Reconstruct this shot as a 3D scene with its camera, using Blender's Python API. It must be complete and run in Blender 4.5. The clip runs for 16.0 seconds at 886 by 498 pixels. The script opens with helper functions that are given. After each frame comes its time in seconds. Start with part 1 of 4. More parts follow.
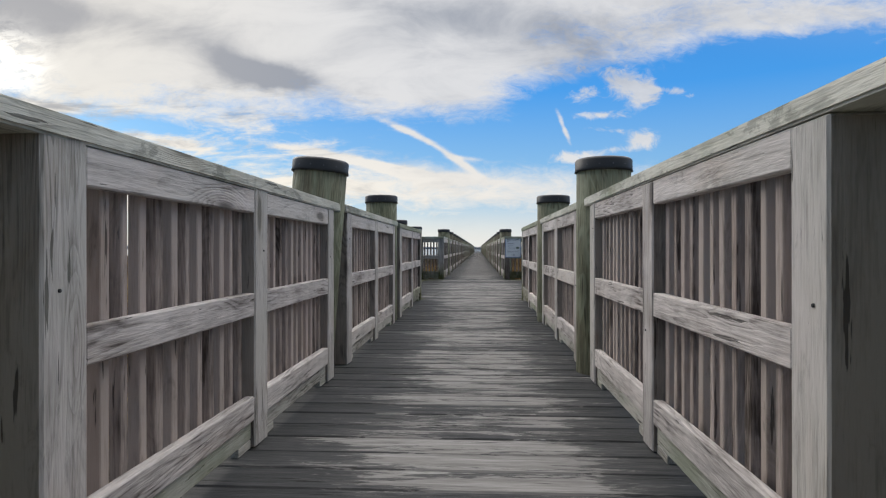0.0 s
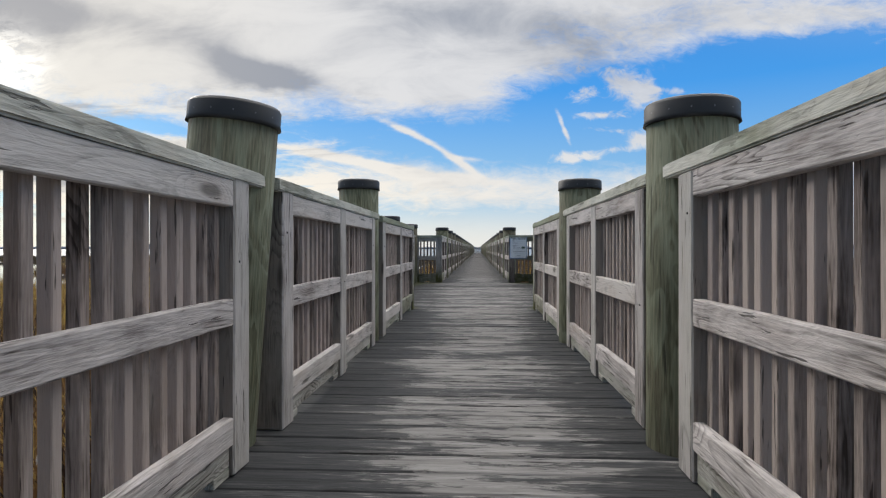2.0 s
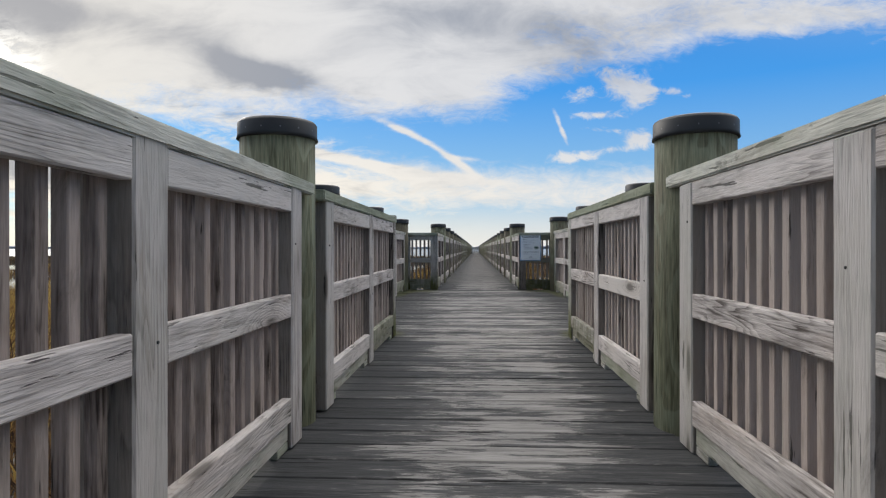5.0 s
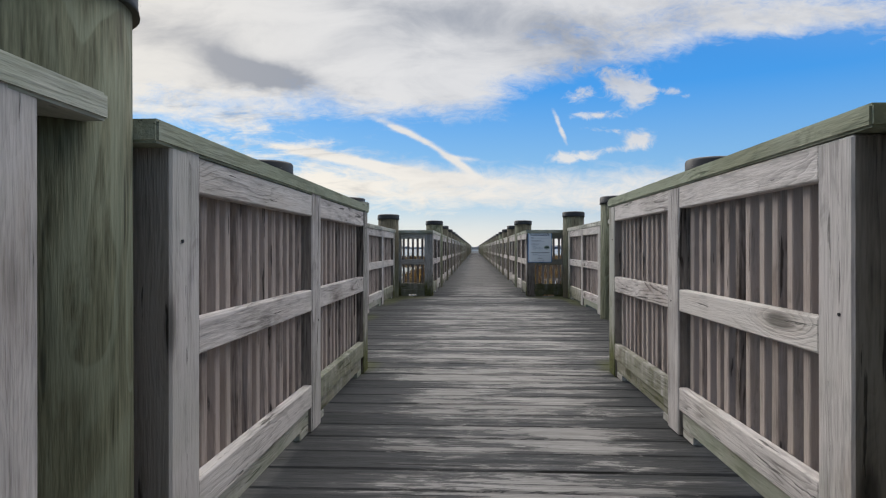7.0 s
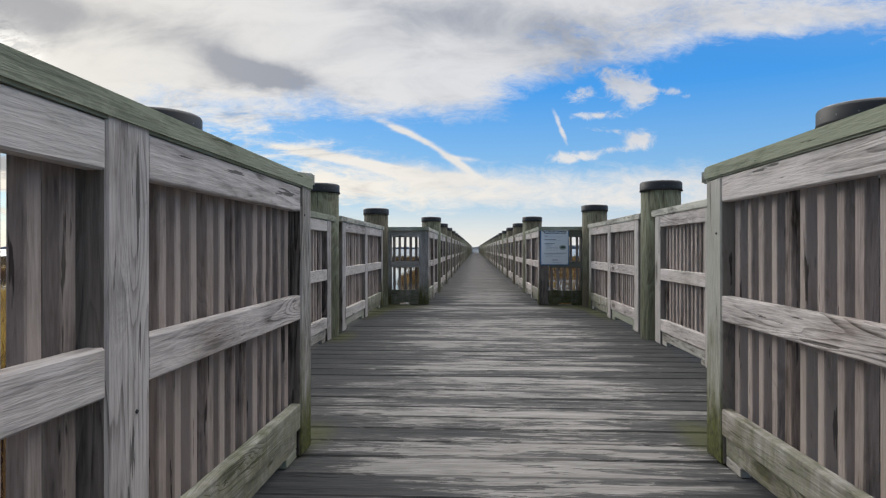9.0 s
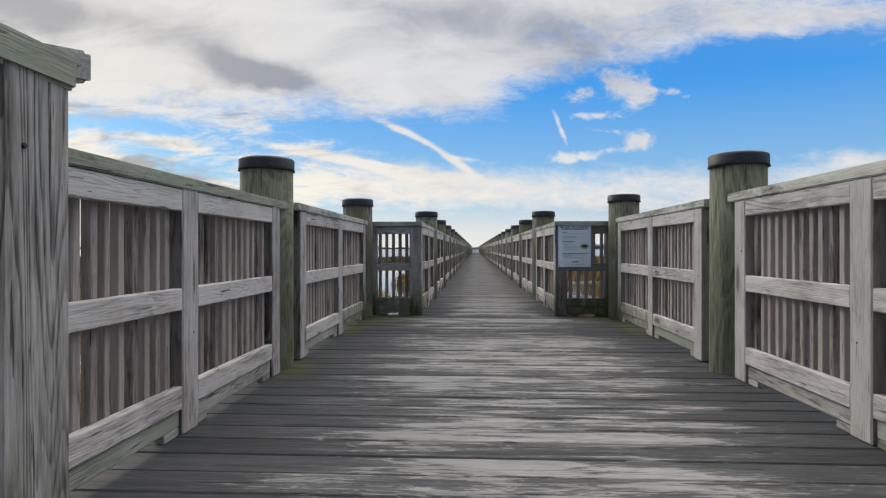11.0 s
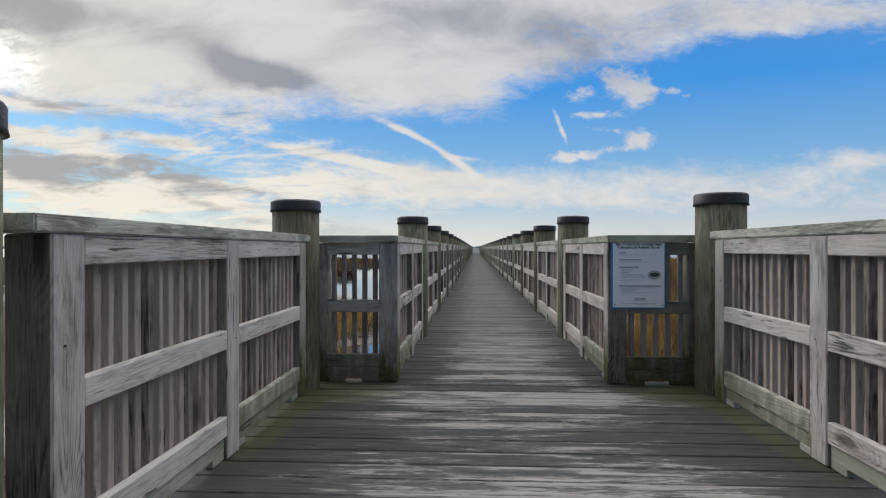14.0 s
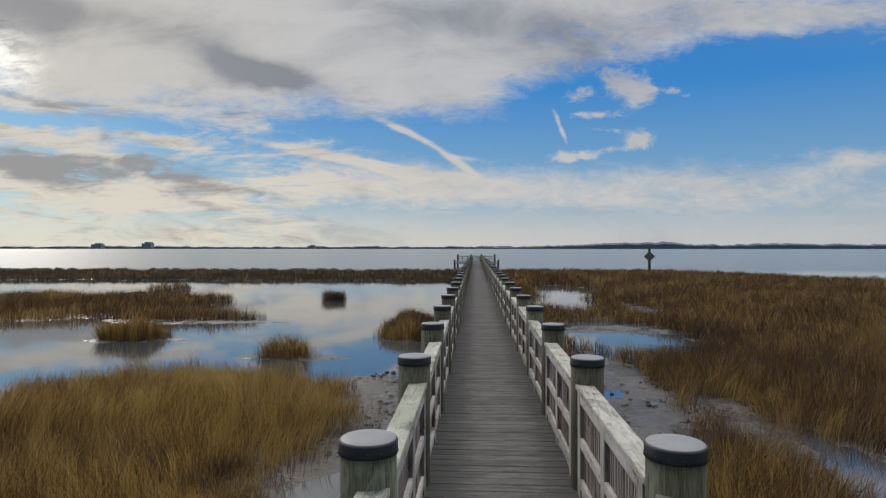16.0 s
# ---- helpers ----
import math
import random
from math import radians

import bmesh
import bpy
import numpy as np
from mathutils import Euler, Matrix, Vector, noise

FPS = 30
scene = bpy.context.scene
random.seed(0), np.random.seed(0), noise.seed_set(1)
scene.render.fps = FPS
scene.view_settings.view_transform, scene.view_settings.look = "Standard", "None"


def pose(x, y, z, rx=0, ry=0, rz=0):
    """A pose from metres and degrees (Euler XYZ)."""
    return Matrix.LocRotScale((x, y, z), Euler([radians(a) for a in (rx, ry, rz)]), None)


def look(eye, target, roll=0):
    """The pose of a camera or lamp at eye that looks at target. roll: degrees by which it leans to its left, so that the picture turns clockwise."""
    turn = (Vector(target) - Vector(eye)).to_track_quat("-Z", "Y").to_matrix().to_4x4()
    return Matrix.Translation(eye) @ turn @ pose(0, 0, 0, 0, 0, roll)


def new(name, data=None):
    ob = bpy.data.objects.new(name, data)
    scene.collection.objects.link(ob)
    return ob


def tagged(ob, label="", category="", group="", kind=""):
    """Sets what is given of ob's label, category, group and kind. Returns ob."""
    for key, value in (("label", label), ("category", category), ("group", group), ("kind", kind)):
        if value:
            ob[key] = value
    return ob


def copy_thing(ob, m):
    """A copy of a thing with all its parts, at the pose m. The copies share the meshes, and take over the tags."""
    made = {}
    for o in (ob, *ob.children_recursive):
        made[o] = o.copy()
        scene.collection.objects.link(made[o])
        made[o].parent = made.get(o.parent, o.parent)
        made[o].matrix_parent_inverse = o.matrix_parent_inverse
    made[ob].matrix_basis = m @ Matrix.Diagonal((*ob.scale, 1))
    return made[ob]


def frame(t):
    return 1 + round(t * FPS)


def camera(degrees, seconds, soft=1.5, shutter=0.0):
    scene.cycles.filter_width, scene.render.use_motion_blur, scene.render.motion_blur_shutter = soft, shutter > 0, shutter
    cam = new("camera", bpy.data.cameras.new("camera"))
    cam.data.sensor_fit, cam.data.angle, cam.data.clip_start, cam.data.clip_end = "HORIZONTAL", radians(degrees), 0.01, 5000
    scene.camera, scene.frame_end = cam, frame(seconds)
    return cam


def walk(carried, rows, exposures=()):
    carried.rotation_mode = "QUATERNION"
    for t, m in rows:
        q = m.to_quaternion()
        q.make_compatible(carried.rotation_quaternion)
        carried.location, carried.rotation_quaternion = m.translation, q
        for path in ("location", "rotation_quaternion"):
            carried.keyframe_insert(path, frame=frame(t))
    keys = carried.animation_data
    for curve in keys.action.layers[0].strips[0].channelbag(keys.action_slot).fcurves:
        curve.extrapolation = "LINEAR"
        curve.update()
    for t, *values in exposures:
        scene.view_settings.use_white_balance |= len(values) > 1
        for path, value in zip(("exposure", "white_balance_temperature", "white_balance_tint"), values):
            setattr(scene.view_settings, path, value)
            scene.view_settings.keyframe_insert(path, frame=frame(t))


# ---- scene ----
cam = camera(72.5, 16.0, soft=1.2)
# seconds, x, y, z, yaw to the left, pitch
PATH = [
    (0.0, 0.102, 0.000, 0.775, 3.32, -0.04), (0.5, 0.092, 0.350, 0.775, 3.33, -0.04), (1.0, 0.080, 0.705, 0.774, 3.34, -0.03),
    (1.5, 0.068, 1.069, 0.773, 3.34, -0.03), (2.0, 0.060, 1.452, 0.772, 3.30, -0.03), (3.5, -0.017, 2.639, 0.786, 3.15, -0.05),
    (4.0, -0.036, 3.052, 0.784, 3.12, -0.05), (6.5, -0.070, 4.959, 0.777, 2.98, -0.05), (7.0, -0.080, 5.353, 0.777, 2.99, -0.05),
    (8.0, -0.106, 6.097, 0.779, 3.02, -0.04), (9.0, -0.118, 6.838, 0.776, 3.02, -0.03), (9.5, -0.128, 7.204, 0.774, 3.00, -0.03),
    (12.0, -0.168, 9.114, 0.757, 3.01, 0.00), (12.5, -0.178, 9.550, 0.755, 3.01, 0.00), (13.0, -0.185, 9.960, 0.760, 3.01, -0.02),
    (13.5, -0.191, 10.380, 0.790, 3.02, -0.05), (14.0, -0.196, 10.814, 0.985, 3.02, -0.08), (14.5, -0.202, 11.266, 1.165, 3.03, -0.08),
    (15.0, -0.209, 11.896, 1.436, 3.01, -0.10), (15.5, -0.224, 12.802, 1.855, 3.01, -0.08), (16.0, -0.265, 14.053, 2.463, 3.01, -0.09),
]
EXPOSURES = [(0.0, 0.0), (12.5, 0.0), (14.0, -0.15), (14.5, -0.37), (15.0, -0.44), (16.0, -0.52)]
walk(cam, [(t, pose(x, y, z, 90 + p, 0, w)) for t, x, y, z, w, p in PATH], EXPOSURES)

# ---------------------------------------------------------------- sky and sun
SUN_AZ, SUN_EL = 39.0, 14.0        # degrees left of the pier's line, degrees up
WORLD_K = 0.1
# extra brightness of the added cloud above the view
FILL_GAIN = 3.5


class Nodes:
    """A short way to write node trees."""

    def __init__(self, tree):
        self.t = tree

    def put(self, sock, value):
        if isinstance(value, bpy.types.NodeSocket):
            self.t.links.new(value, sock)
        elif isinstance(value, (tuple, list)) and len(value) == 3 and sock.type == 'RGBA':
            sock.default_value = (*value, 1)
        else:
            sock.default_value = value

    def add(self, kind, ins=(), out=0):
        n = self.t.nodes.new(kind)
        for k, v in dict(ins).items():
            self.put(n.inputs[k], v)
        return n.outputs[out] if len(n.outputs) else None

    def m(self, op, a, b=0.0, c=0.0):
        n = self.t.nodes.new('ShaderNodeMath')
        n.operation = op
        for s, v in zip(n.inputs, (a, b, c)):
            self.put(s, v)
        return n.outputs[0]

    def ramp(self, fac, stops, ease='LINEAR'):
        n = self.t.nodes.new('ShaderNodeValToRGB')
        n.color_ramp.interpolation = ease
        e = n.color_ramp.elements
        while len(e) < len(stops):
            e.new(0.5)
        for el, (p, c) in zip(e, stops):
            el.position = p
            el.color = (c, c, c, 1) if isinstance(c, (int, float)) else (*c, 1)
        self.put(n.inputs[0], fac)
        return n.outputs[0]

    def mix(self, fac, a, b, blend='MIX'):
        n = self.t.nodes.new('ShaderNodeMix')
        n.data_type, n.blend_type = 'RGBA', blend
        self.put(n.inputs[0], fac)
        self.put(n.inputs[6], a)
        self.put(n.inputs[7], b)
        return n.outputs[2]

    def noise(self, vec, scale, detail=4.0, rough=0.55, dist=0.0, out=0):
        return self.add('ShaderNodeTexNoise', {'Vector': vec, 'Scale': scale, 'Detail': detail, 'Roughness': rough, 'Distortion': dist}, out)

    def mapping(self, vec, scale=(1, 1, 1), loc=(0, 0, 0), rot=(0, 0, 0)):
        return self.add('ShaderNodeMapping', {'Vector': vec, 'Scale': scale, 'Location': loc, 'Rotation': rot})

    def smooth(self, x, lo, hi):
        n = self.t.nodes.new('ShaderNodeMapRange')
        n.interpolation_type = 'SMOOTHSTEP'
        for k, v in (('Value', x), ('From Min', lo), ('From Max', hi)):
            self.put(n.inputs[k], v)
        return n.outputs[0]


def make_world():
    w = bpy.data.worlds.new('sky')
    scene.world = w
    w.use_nodes = True
    w.node_tree.nodes.clear()
    n = Nodes(w.node_tree)
    tex = n.t.nodes.new('ShaderNodeTexSky')
    tex.sky_type, tex.sun_disc = 'NISHITA', False
    tex.sun_elevation, tex.sun_rotation = radians(SUN_EL), radians(-SUN_AZ)
    tex.air_density, tex.dust_density, tex.ozone_density = 1.0, 0.6, 2.0
    sky = tex.outputs[0]
    d = n.add('ShaderNodeTexCoord')
    turned = n.mapping(d, rot=(0, 0, radians(-3.0)))
    sep = n.t.nodes.new('ShaderNodeSeparateXYZ')
    n.put(sep.inputs[0], turned)
    x, y, z = sep.outputs
    depth = n.m('MAXIMUM', y, 0.08)
    u, v = n.m('DIVIDE', x, depth), n.m('DIVIDE', z, depth)
    front = n.smooth(y, 0.1, 0.45)
    # the cloud layer lies flat overhead, so it is drawn together towards the horizon
    up = n.m('ADD', n.m('MAXIMUM', z, 0.0), 0.09)
    layer = n.add('ShaderNodeCombineXYZ', {0: n.m('DIVIDE', x, up), 1: n.m('DIVIDE', y, up), 2: 0.0})
    flat = n.add('ShaderNodeCombineXYZ', {0: u, 1: v, 2: 0.0})
    wob = n.noise(flat, 5.0, 5, 0.6, out=1)
    ws = n.t.nodes.new('ShaderNodeSeparateColor')
    n.put(ws.inputs[0], wob)
    uw = n.m('ADD', u, n.m('MULTIPLY', n.m('SUBTRACT', ws.outputs[0], 0.5), 0.10))
    vw = n.m('ADD', v, n.m('MULTIPLY', n.m('SUBTRACT', ws.outputs[1], 0.5), 0.06))

    def blob(px, py, rx, ry, turn, weight, a=uw, b=vw):
        f = 1070.0
        du, dv = n.m('SUBTRACT', a, (px - 784) / f), n.m('SUBTRACT', b, (441 - py) / f)
        c, s = math.cos(radians(turn)), math.sin(radians(turn))
        p = n.m('DIVIDE', n.m('SUBTRACT', n.m('MULTIPLY', du, c), n.m('MULTIPLY', dv, s)), rx / f)
        q = n.m('DIVIDE', n.m('ADD', n.m('MULTIPLY', du, s), n.m('MULTIPLY', dv, c)), ry / f)
        r2 = n.m('ADD', n.m('MULTIPLY', p, p), n.m('MULTIPLY', q, q))
        return n.m('MULTIPLY', n.m('EXPONENT', n.m('MULTIPLY', r2, -1.0)), weight)

    def total(rows, **k):
        out = None
        for r in rows:
            b = blob(*r, **k)
            out = b if out is None else n.m('ADD', out, b)
        return out

    thin = n.noise(n.mapping(flat, scale=(1.8, 5.5, 1), rot=(0, 0, radians(-7))), 2.0, 10, 0.68, 0.5)
    curl = n.noise(n.mapping(flat, scale=(1.5, 3.0, 1)), 13.0, 7, 0.72, 1.1)
    broad = n.noise(layer, 0.55, 7, 0.62, 0.2)
    shapes = total([
        (330, 50, 560, 150, 0, 0.85), (250, -260, 700, 210, 0, 0.60), (760, 90, 230, 110, 6, 0.62), (80, 310, 320, 85, 0, 0.34), (560, 340, 520, 24, 1, 0.40),
        (1180, 322, 430, 42, 2, 0.50),
        (1420, 40, 300, 26, -5, 0.40), (1150, 0, 420, 45, 4, 0.40), (1540, 285, 90, 16, -6, 0.45), 
        (720, 250, 300, 40, 6, -0.50), (1350, 182, 330, 95, -4, -0.72), (1230, 62, 230, 40, -8, 0.16), (1060, 190, 170, 75, 0, -0.50), (70, 212, 200, 13, 4, -0.42), (380, 240, 110, 12, 6, -0.30), (200, 262, 160, 9, 3, -0.25)])
    ut = n.m('ADD', u, n.m('MULTIPLY', n.m('SUBTRACT', ws.outputs[0], 0.5), 0.022))
    vt = n.m('ADD', v, n.m('MULTIPLY', n.m('SUBTRACT', ws.outputs[1], 0.5), 0.016))
    trails = total([
        (722, 238, 52, 6, 24, 0.95), (800, 282, 46, 6, 34, 0.85), (580, 277, 130, 7, 12, 1.0), (700, 306, 60, 8, 16, 0.7), (800, 314, 110, 9, 6, 0.45),
        (992, 228, 40, 5, 66, 0.95), (1050, 208, 55, 6, -4, 0.40), (555, 255, 45, 5, 0, 0.3), (470, 226, 24, 6, 0, 0.35), (40, 182, 70, 6, 8, 0.8), (100, 250, 130, 7, 8, 0.5), (60, 335, 150, 6, 4, 0.5), (260, 352, 160, 6, 4, 0.5), (330, 262, 60, 6, 10, 0.4), (1165, 160, 50, 5, 2, 0.4), (820, 282, 40, 4, 4, 0.4), (20, 228, 110, 7, 14, 0.8), (160, 272, 90, 6, 10, 0.6), (40, 208, 60, 5, 8, -0.6), (300, 318, 130, 6, 6, 0.5), (540, 322, 120, 5, 2, 0.5)], a=ut, b=vt)
    dens = n.m('ADD', n.m('MULTIPLY', n.m('SUBTRACT', thin, 0.5), 1.35), n.m('MULTIPLY', n.m('SUBTRACT', curl, 0.5), 0.75))
    streaky = n.m('ADD', 0.45, n.noise(n.mapping(flat, scale=(3, 7, 1)), 6.0, 5, 0.7))
    dens = n.m('ADD', dens, n.m('MULTIPLY', n.m('ADD', shapes, n.m('MULTIPLY', trails, streaky)), front))
    bands = n.noise(n.mapping(flat, scale=(1.7, 8.5, 1), rot=(0, 0, radians(9))), 3.4, 8, 0.66, 0.6)
    lower_left = n.m('MULTIPLY', n.smooth(v, 0.25, 0.19), n.smooth(u, 0.05, -0.30))
    dens = n.m('ADD', dens, n.m('MULTIPLY', n.m('MULTIPLY', n.m('SUBTRACT', bands, 0.48), 2.8), lower_left))
    back = n.m('SUBTRACT', 1.0, front)
    rest = n.m('MULTIPLY', n.m('SUBTRACT', broad, 0.34), n.m('ADD', 0.15, n.m('MULTIPLY', back, 0.85)))
    cover = n.smooth(n.m('ADD', dens, rest), -0.16, 0.62)
    # small torn puffs with crisp edges
    puffs = total([(1105, 150, 44, 30, 8, 0.78), (1130, 178, 30, 16, -30, 0.5), (1170, 160, 46, 7, 3, 0.42), (1025, 170, 30, 15, -10, 0.55), (1020, 122, 40, 13, -6, 0.35), (1132, 248, 30, 17, -6, 0.72), (1095, 266, 34, 8, 0, 0.45),
                   (1012, 280, 44, 12, -4, 0.72), (1050, 208, 50, 8, -3, 0.5), (1065, 232, 36, 6, 4, 0.4), (462, 228, 24, 8, -4, 0.55), (400, 244, 46, 6, 2, 0.45), (540, 258, 70, 5, -4, 0.36), (1215, 170, 14, 4, 0, 0.3)], a=ut, b=vt)
    torn = n.noise(n.mapping(flat, scale=(1.2, 1.8, 1)), 24.0, 6, 0.68, 0.8)
    puff = n.m('MULTIPLY', n.smooth(n.m('ADD', puffs, n.m('MULTIPLY', n.m('SUBTRACT', torn, 0.5), 1.5)), 0.16, 0.72), n.smooth(puffs, 0.04, 0.26))
    cover = n.m('MAXIMUM', cover, n.m('MULTIPLY', n.m('MULTIPLY', puff, 0.92), front))
    lean = n.m('ADD', n.m('ADD', n.m('MULTIPLY', z, 0.8), n.m('MULTIPLY', y, 0.3)), n.m('MULTIPLY', n.m('ABSOLUTE', x), 0.35))
    # cloud cover added overhead and to the sides, out of view
    fill_cover = n.smooth(lean, 0.62, 0.85)
    cover = n.m('MAXIMUM', cover, n.m('MULTIPLY', fill_cover, 0.88))
    # haze of thin cloud low over the water
    low = n.smooth(z, 0.10, 0.0)
    cover = n.m('MAXIMUM', cover, n.m('MULTIPLY', low, 0.72))
    grey = total([(470, 143, 74, 22, 12, 1.4), (410, 112, 60, 18, 22, 0.7), (20, 25, 110, 50, 0, 1.2), (250, 45, 220, 40, 10, 0.50), (300, 300, 66, 17, 14, 2.0), (240, 284, 40, 12, 10, 1.0), (50, 290, 120, 26, 6, 1.9), (60, 172, 110, 10, 10, 0.9), (170, 214, 120, 12, 12, 0.6),
                  (930, 55, 170, 60, 14, 0.55), (1150, 30, 200, 40, 0, 0.30), (1010, 110, 60, 30, -20, 0.4), (450, 342, 70, 9, 0, 0.5), (700, 30, 120, 40, 10, 0.4)])
    grey = n.m('ADD', n.m('MULTIPLY', grey, front), n.m('MULTIPLY', n.m('SUBTRACT', n.noise(n.mapping(flat, scale=(1.6, 4.0, 1)), 3.0, 8, 0.62, 0.5), 0.5), 1.6))
    # rows of small broken cloud in the low part of the sky
    rows = n.noise(n.mapping(flat, scale=(2.2, 9.0, 1), rot=(0, 0, radians(7))), 4.5, 6, 0.62, 0.7)
    grey = n.m('ADD', grey, n.m('MULTIPLY', n.m('MULTIPLY', n.m('SUBTRACT', rows, 0.5), 3.2), n.m('MULTIPLY', n.smooth(v, 0.30, 0.22), n.smooth(u, 0.15, -0.35))))
    grey = n.smooth(grey, -0.15, 1.0)
    sun = Vector((-math.sin(radians(SUN_AZ)) * math.cos(radians(SUN_EL)), math.cos(radians(SUN_AZ)) * math.cos(radians(SUN_EL)), math.sin(radians(SUN_EL))))
    near = n.t.nodes.new('ShaderNodeVectorMath')
    near.operation = 'DOT_PRODUCT'
    n.put(near.inputs[0], d)
    near.inputs[1].default_value = sun
    facing = n.m('MAXIMUM', near.outputs['Value'], 0.0)
    glow, core = n.m('POWER', facing, 14.0), n.m('POWER', facing, 1500.0)
    white = n.mix(glow, (7.6, 7.6, 7.7), (8.7, 8.3, 7.6))
    dull = n.mix(glow, (3.0, 3.3, 3.9), (4.6, 4.5, 4.5))
    cloud = n.mix(grey, white, dull)
    warm = n.m('MULTIPLY', n.smooth(z, 0.26, 0.02), n.m('MINIMUM', n.m('ADD', 0.16, n.m('MULTIPLY', n.m('POWER', facing, 4.0), 1.1)), 0.95))
    cloud = n.mix(warm, cloud, n.mix(grey, (10.6, 9.7, 8.2), (4.7, 4.6, 4.5)))
    cloud = n.mix(n.m('MULTIPLY', core, n.smooth(curl, 0.3, 0.62)), cloud, (17.0, 16.4, 15.0))
    # added fill light: unseen cloud overhead and aside is brightened, cloud behind dimmed
    high = n.smooth(lean, 0.69, 0.90)
    lit = n.m('ADD', n.m('SUBTRACT', 1.0, n.m('MULTIPLY', n.smooth(y, 0.15, -0.45), 0.45)), n.m('MULTIPLY', high, FILL_GAIN))
    cloud = n.mix(1.0, cloud, n.add('ShaderNodeCombineColor', {0: n.m('MULTIPLY', lit, n.m('ADD', 1.0, n.m('MULTIPLY', high, 0.03))), 1: lit, 2: n.m('MULTIPLY', lit, n.m('SUBTRACT', 1.0, n.m('MULTIPLY', high, 0.07)))}), 'MULTIPLY')
    blue = n.mix(1.0, sky, (0.62, 1.0, 1.32), 'MULTIPLY')
    blue = n.mix(n.m('MULTIPLY', front, 0.85), blue, n.ramp(n.m('MULTIPLY', z, 2.0), [(0.0, (6.6, 7.3, 7.8)), (0.2, (3.0, 5.5, 8.2)), (0.5, (0.6, 3.45, 8.7)), (1.0, (0.3, 2.0, 6.6))]))
    col = n.mix(n.m('MULTIPLY', cover, 0.97), blue, cloud)
    bg = n.add('ShaderNodeBackground', {'Color': col, 'Strength': WORLD_K})
    n.add('ShaderNodeOutputWorld', {'Surface': bg})


make_world()
lamp = bpy.data.lights.new('sun', 'SUN')
lamp.energy, lamp.angle, lamp.color = 1.0, radians(12), (1.0, 0.93, 0.84)
sun_ob = new('sun', lamp)
sun_ob.matrix_world = look((-math.sin(radians(SUN_AZ)) * 30, math.cos(radians(SUN_AZ)) * 30, math.tan(radians(SUN_EL + 10)) * 30), (0, 0, 0))


# ---------------------------------------------------------------- materials
def material(name):
    mt = bpy.data.materials.new(name)
    mt.use_nodes = True
    mt.node_tree.nodes.clear()
    n = Nodes(mt.node_tree)
    return mt, n


def finish(n, color, rough, bump=None, strength=0.3, dist=0.004, spec=0.5, **extra):
    ins = {'Base Color': color, 'Roughness': rough, 'Specular IOR Level': spec}
    ins.update(extra)
    if bump is not None:
        ins['Normal'] = n.add('ShaderNodeBump', {'Height': bump, 'Strength': strength, 'Distance': dist})
    sh = n.add('ShaderNodeBsdfPrincipled', ins)
    n.add('ShaderNodeOutputMaterial', {'Surface': sh})


def grain_coords(n, axis):
    co = n.add('ShaderNodeTexCoord', out=3)
    rnd = n.add('ShaderNodeObjectInfo', out=5)
    shift = n.add('ShaderNodeCombineXYZ', {0: n.m('MULTIPLY', rnd, 37.0), 1: n.m('MULTIPLY', rnd, 71.0), 2: n.m('MULTIPLY', rnd, 53.0)})
    add = n.t.nodes.new('ShaderNodeVectorMath')
    n.put(add.inputs[0], co)
    n.put(add.inputs[1], shift)
    sc = [1.0, 1.0, 1.0]
    sc[axis] = 0.07
    return co, add.outputs[0], n.mapping(add.outputs[0], scale=sc), rnd


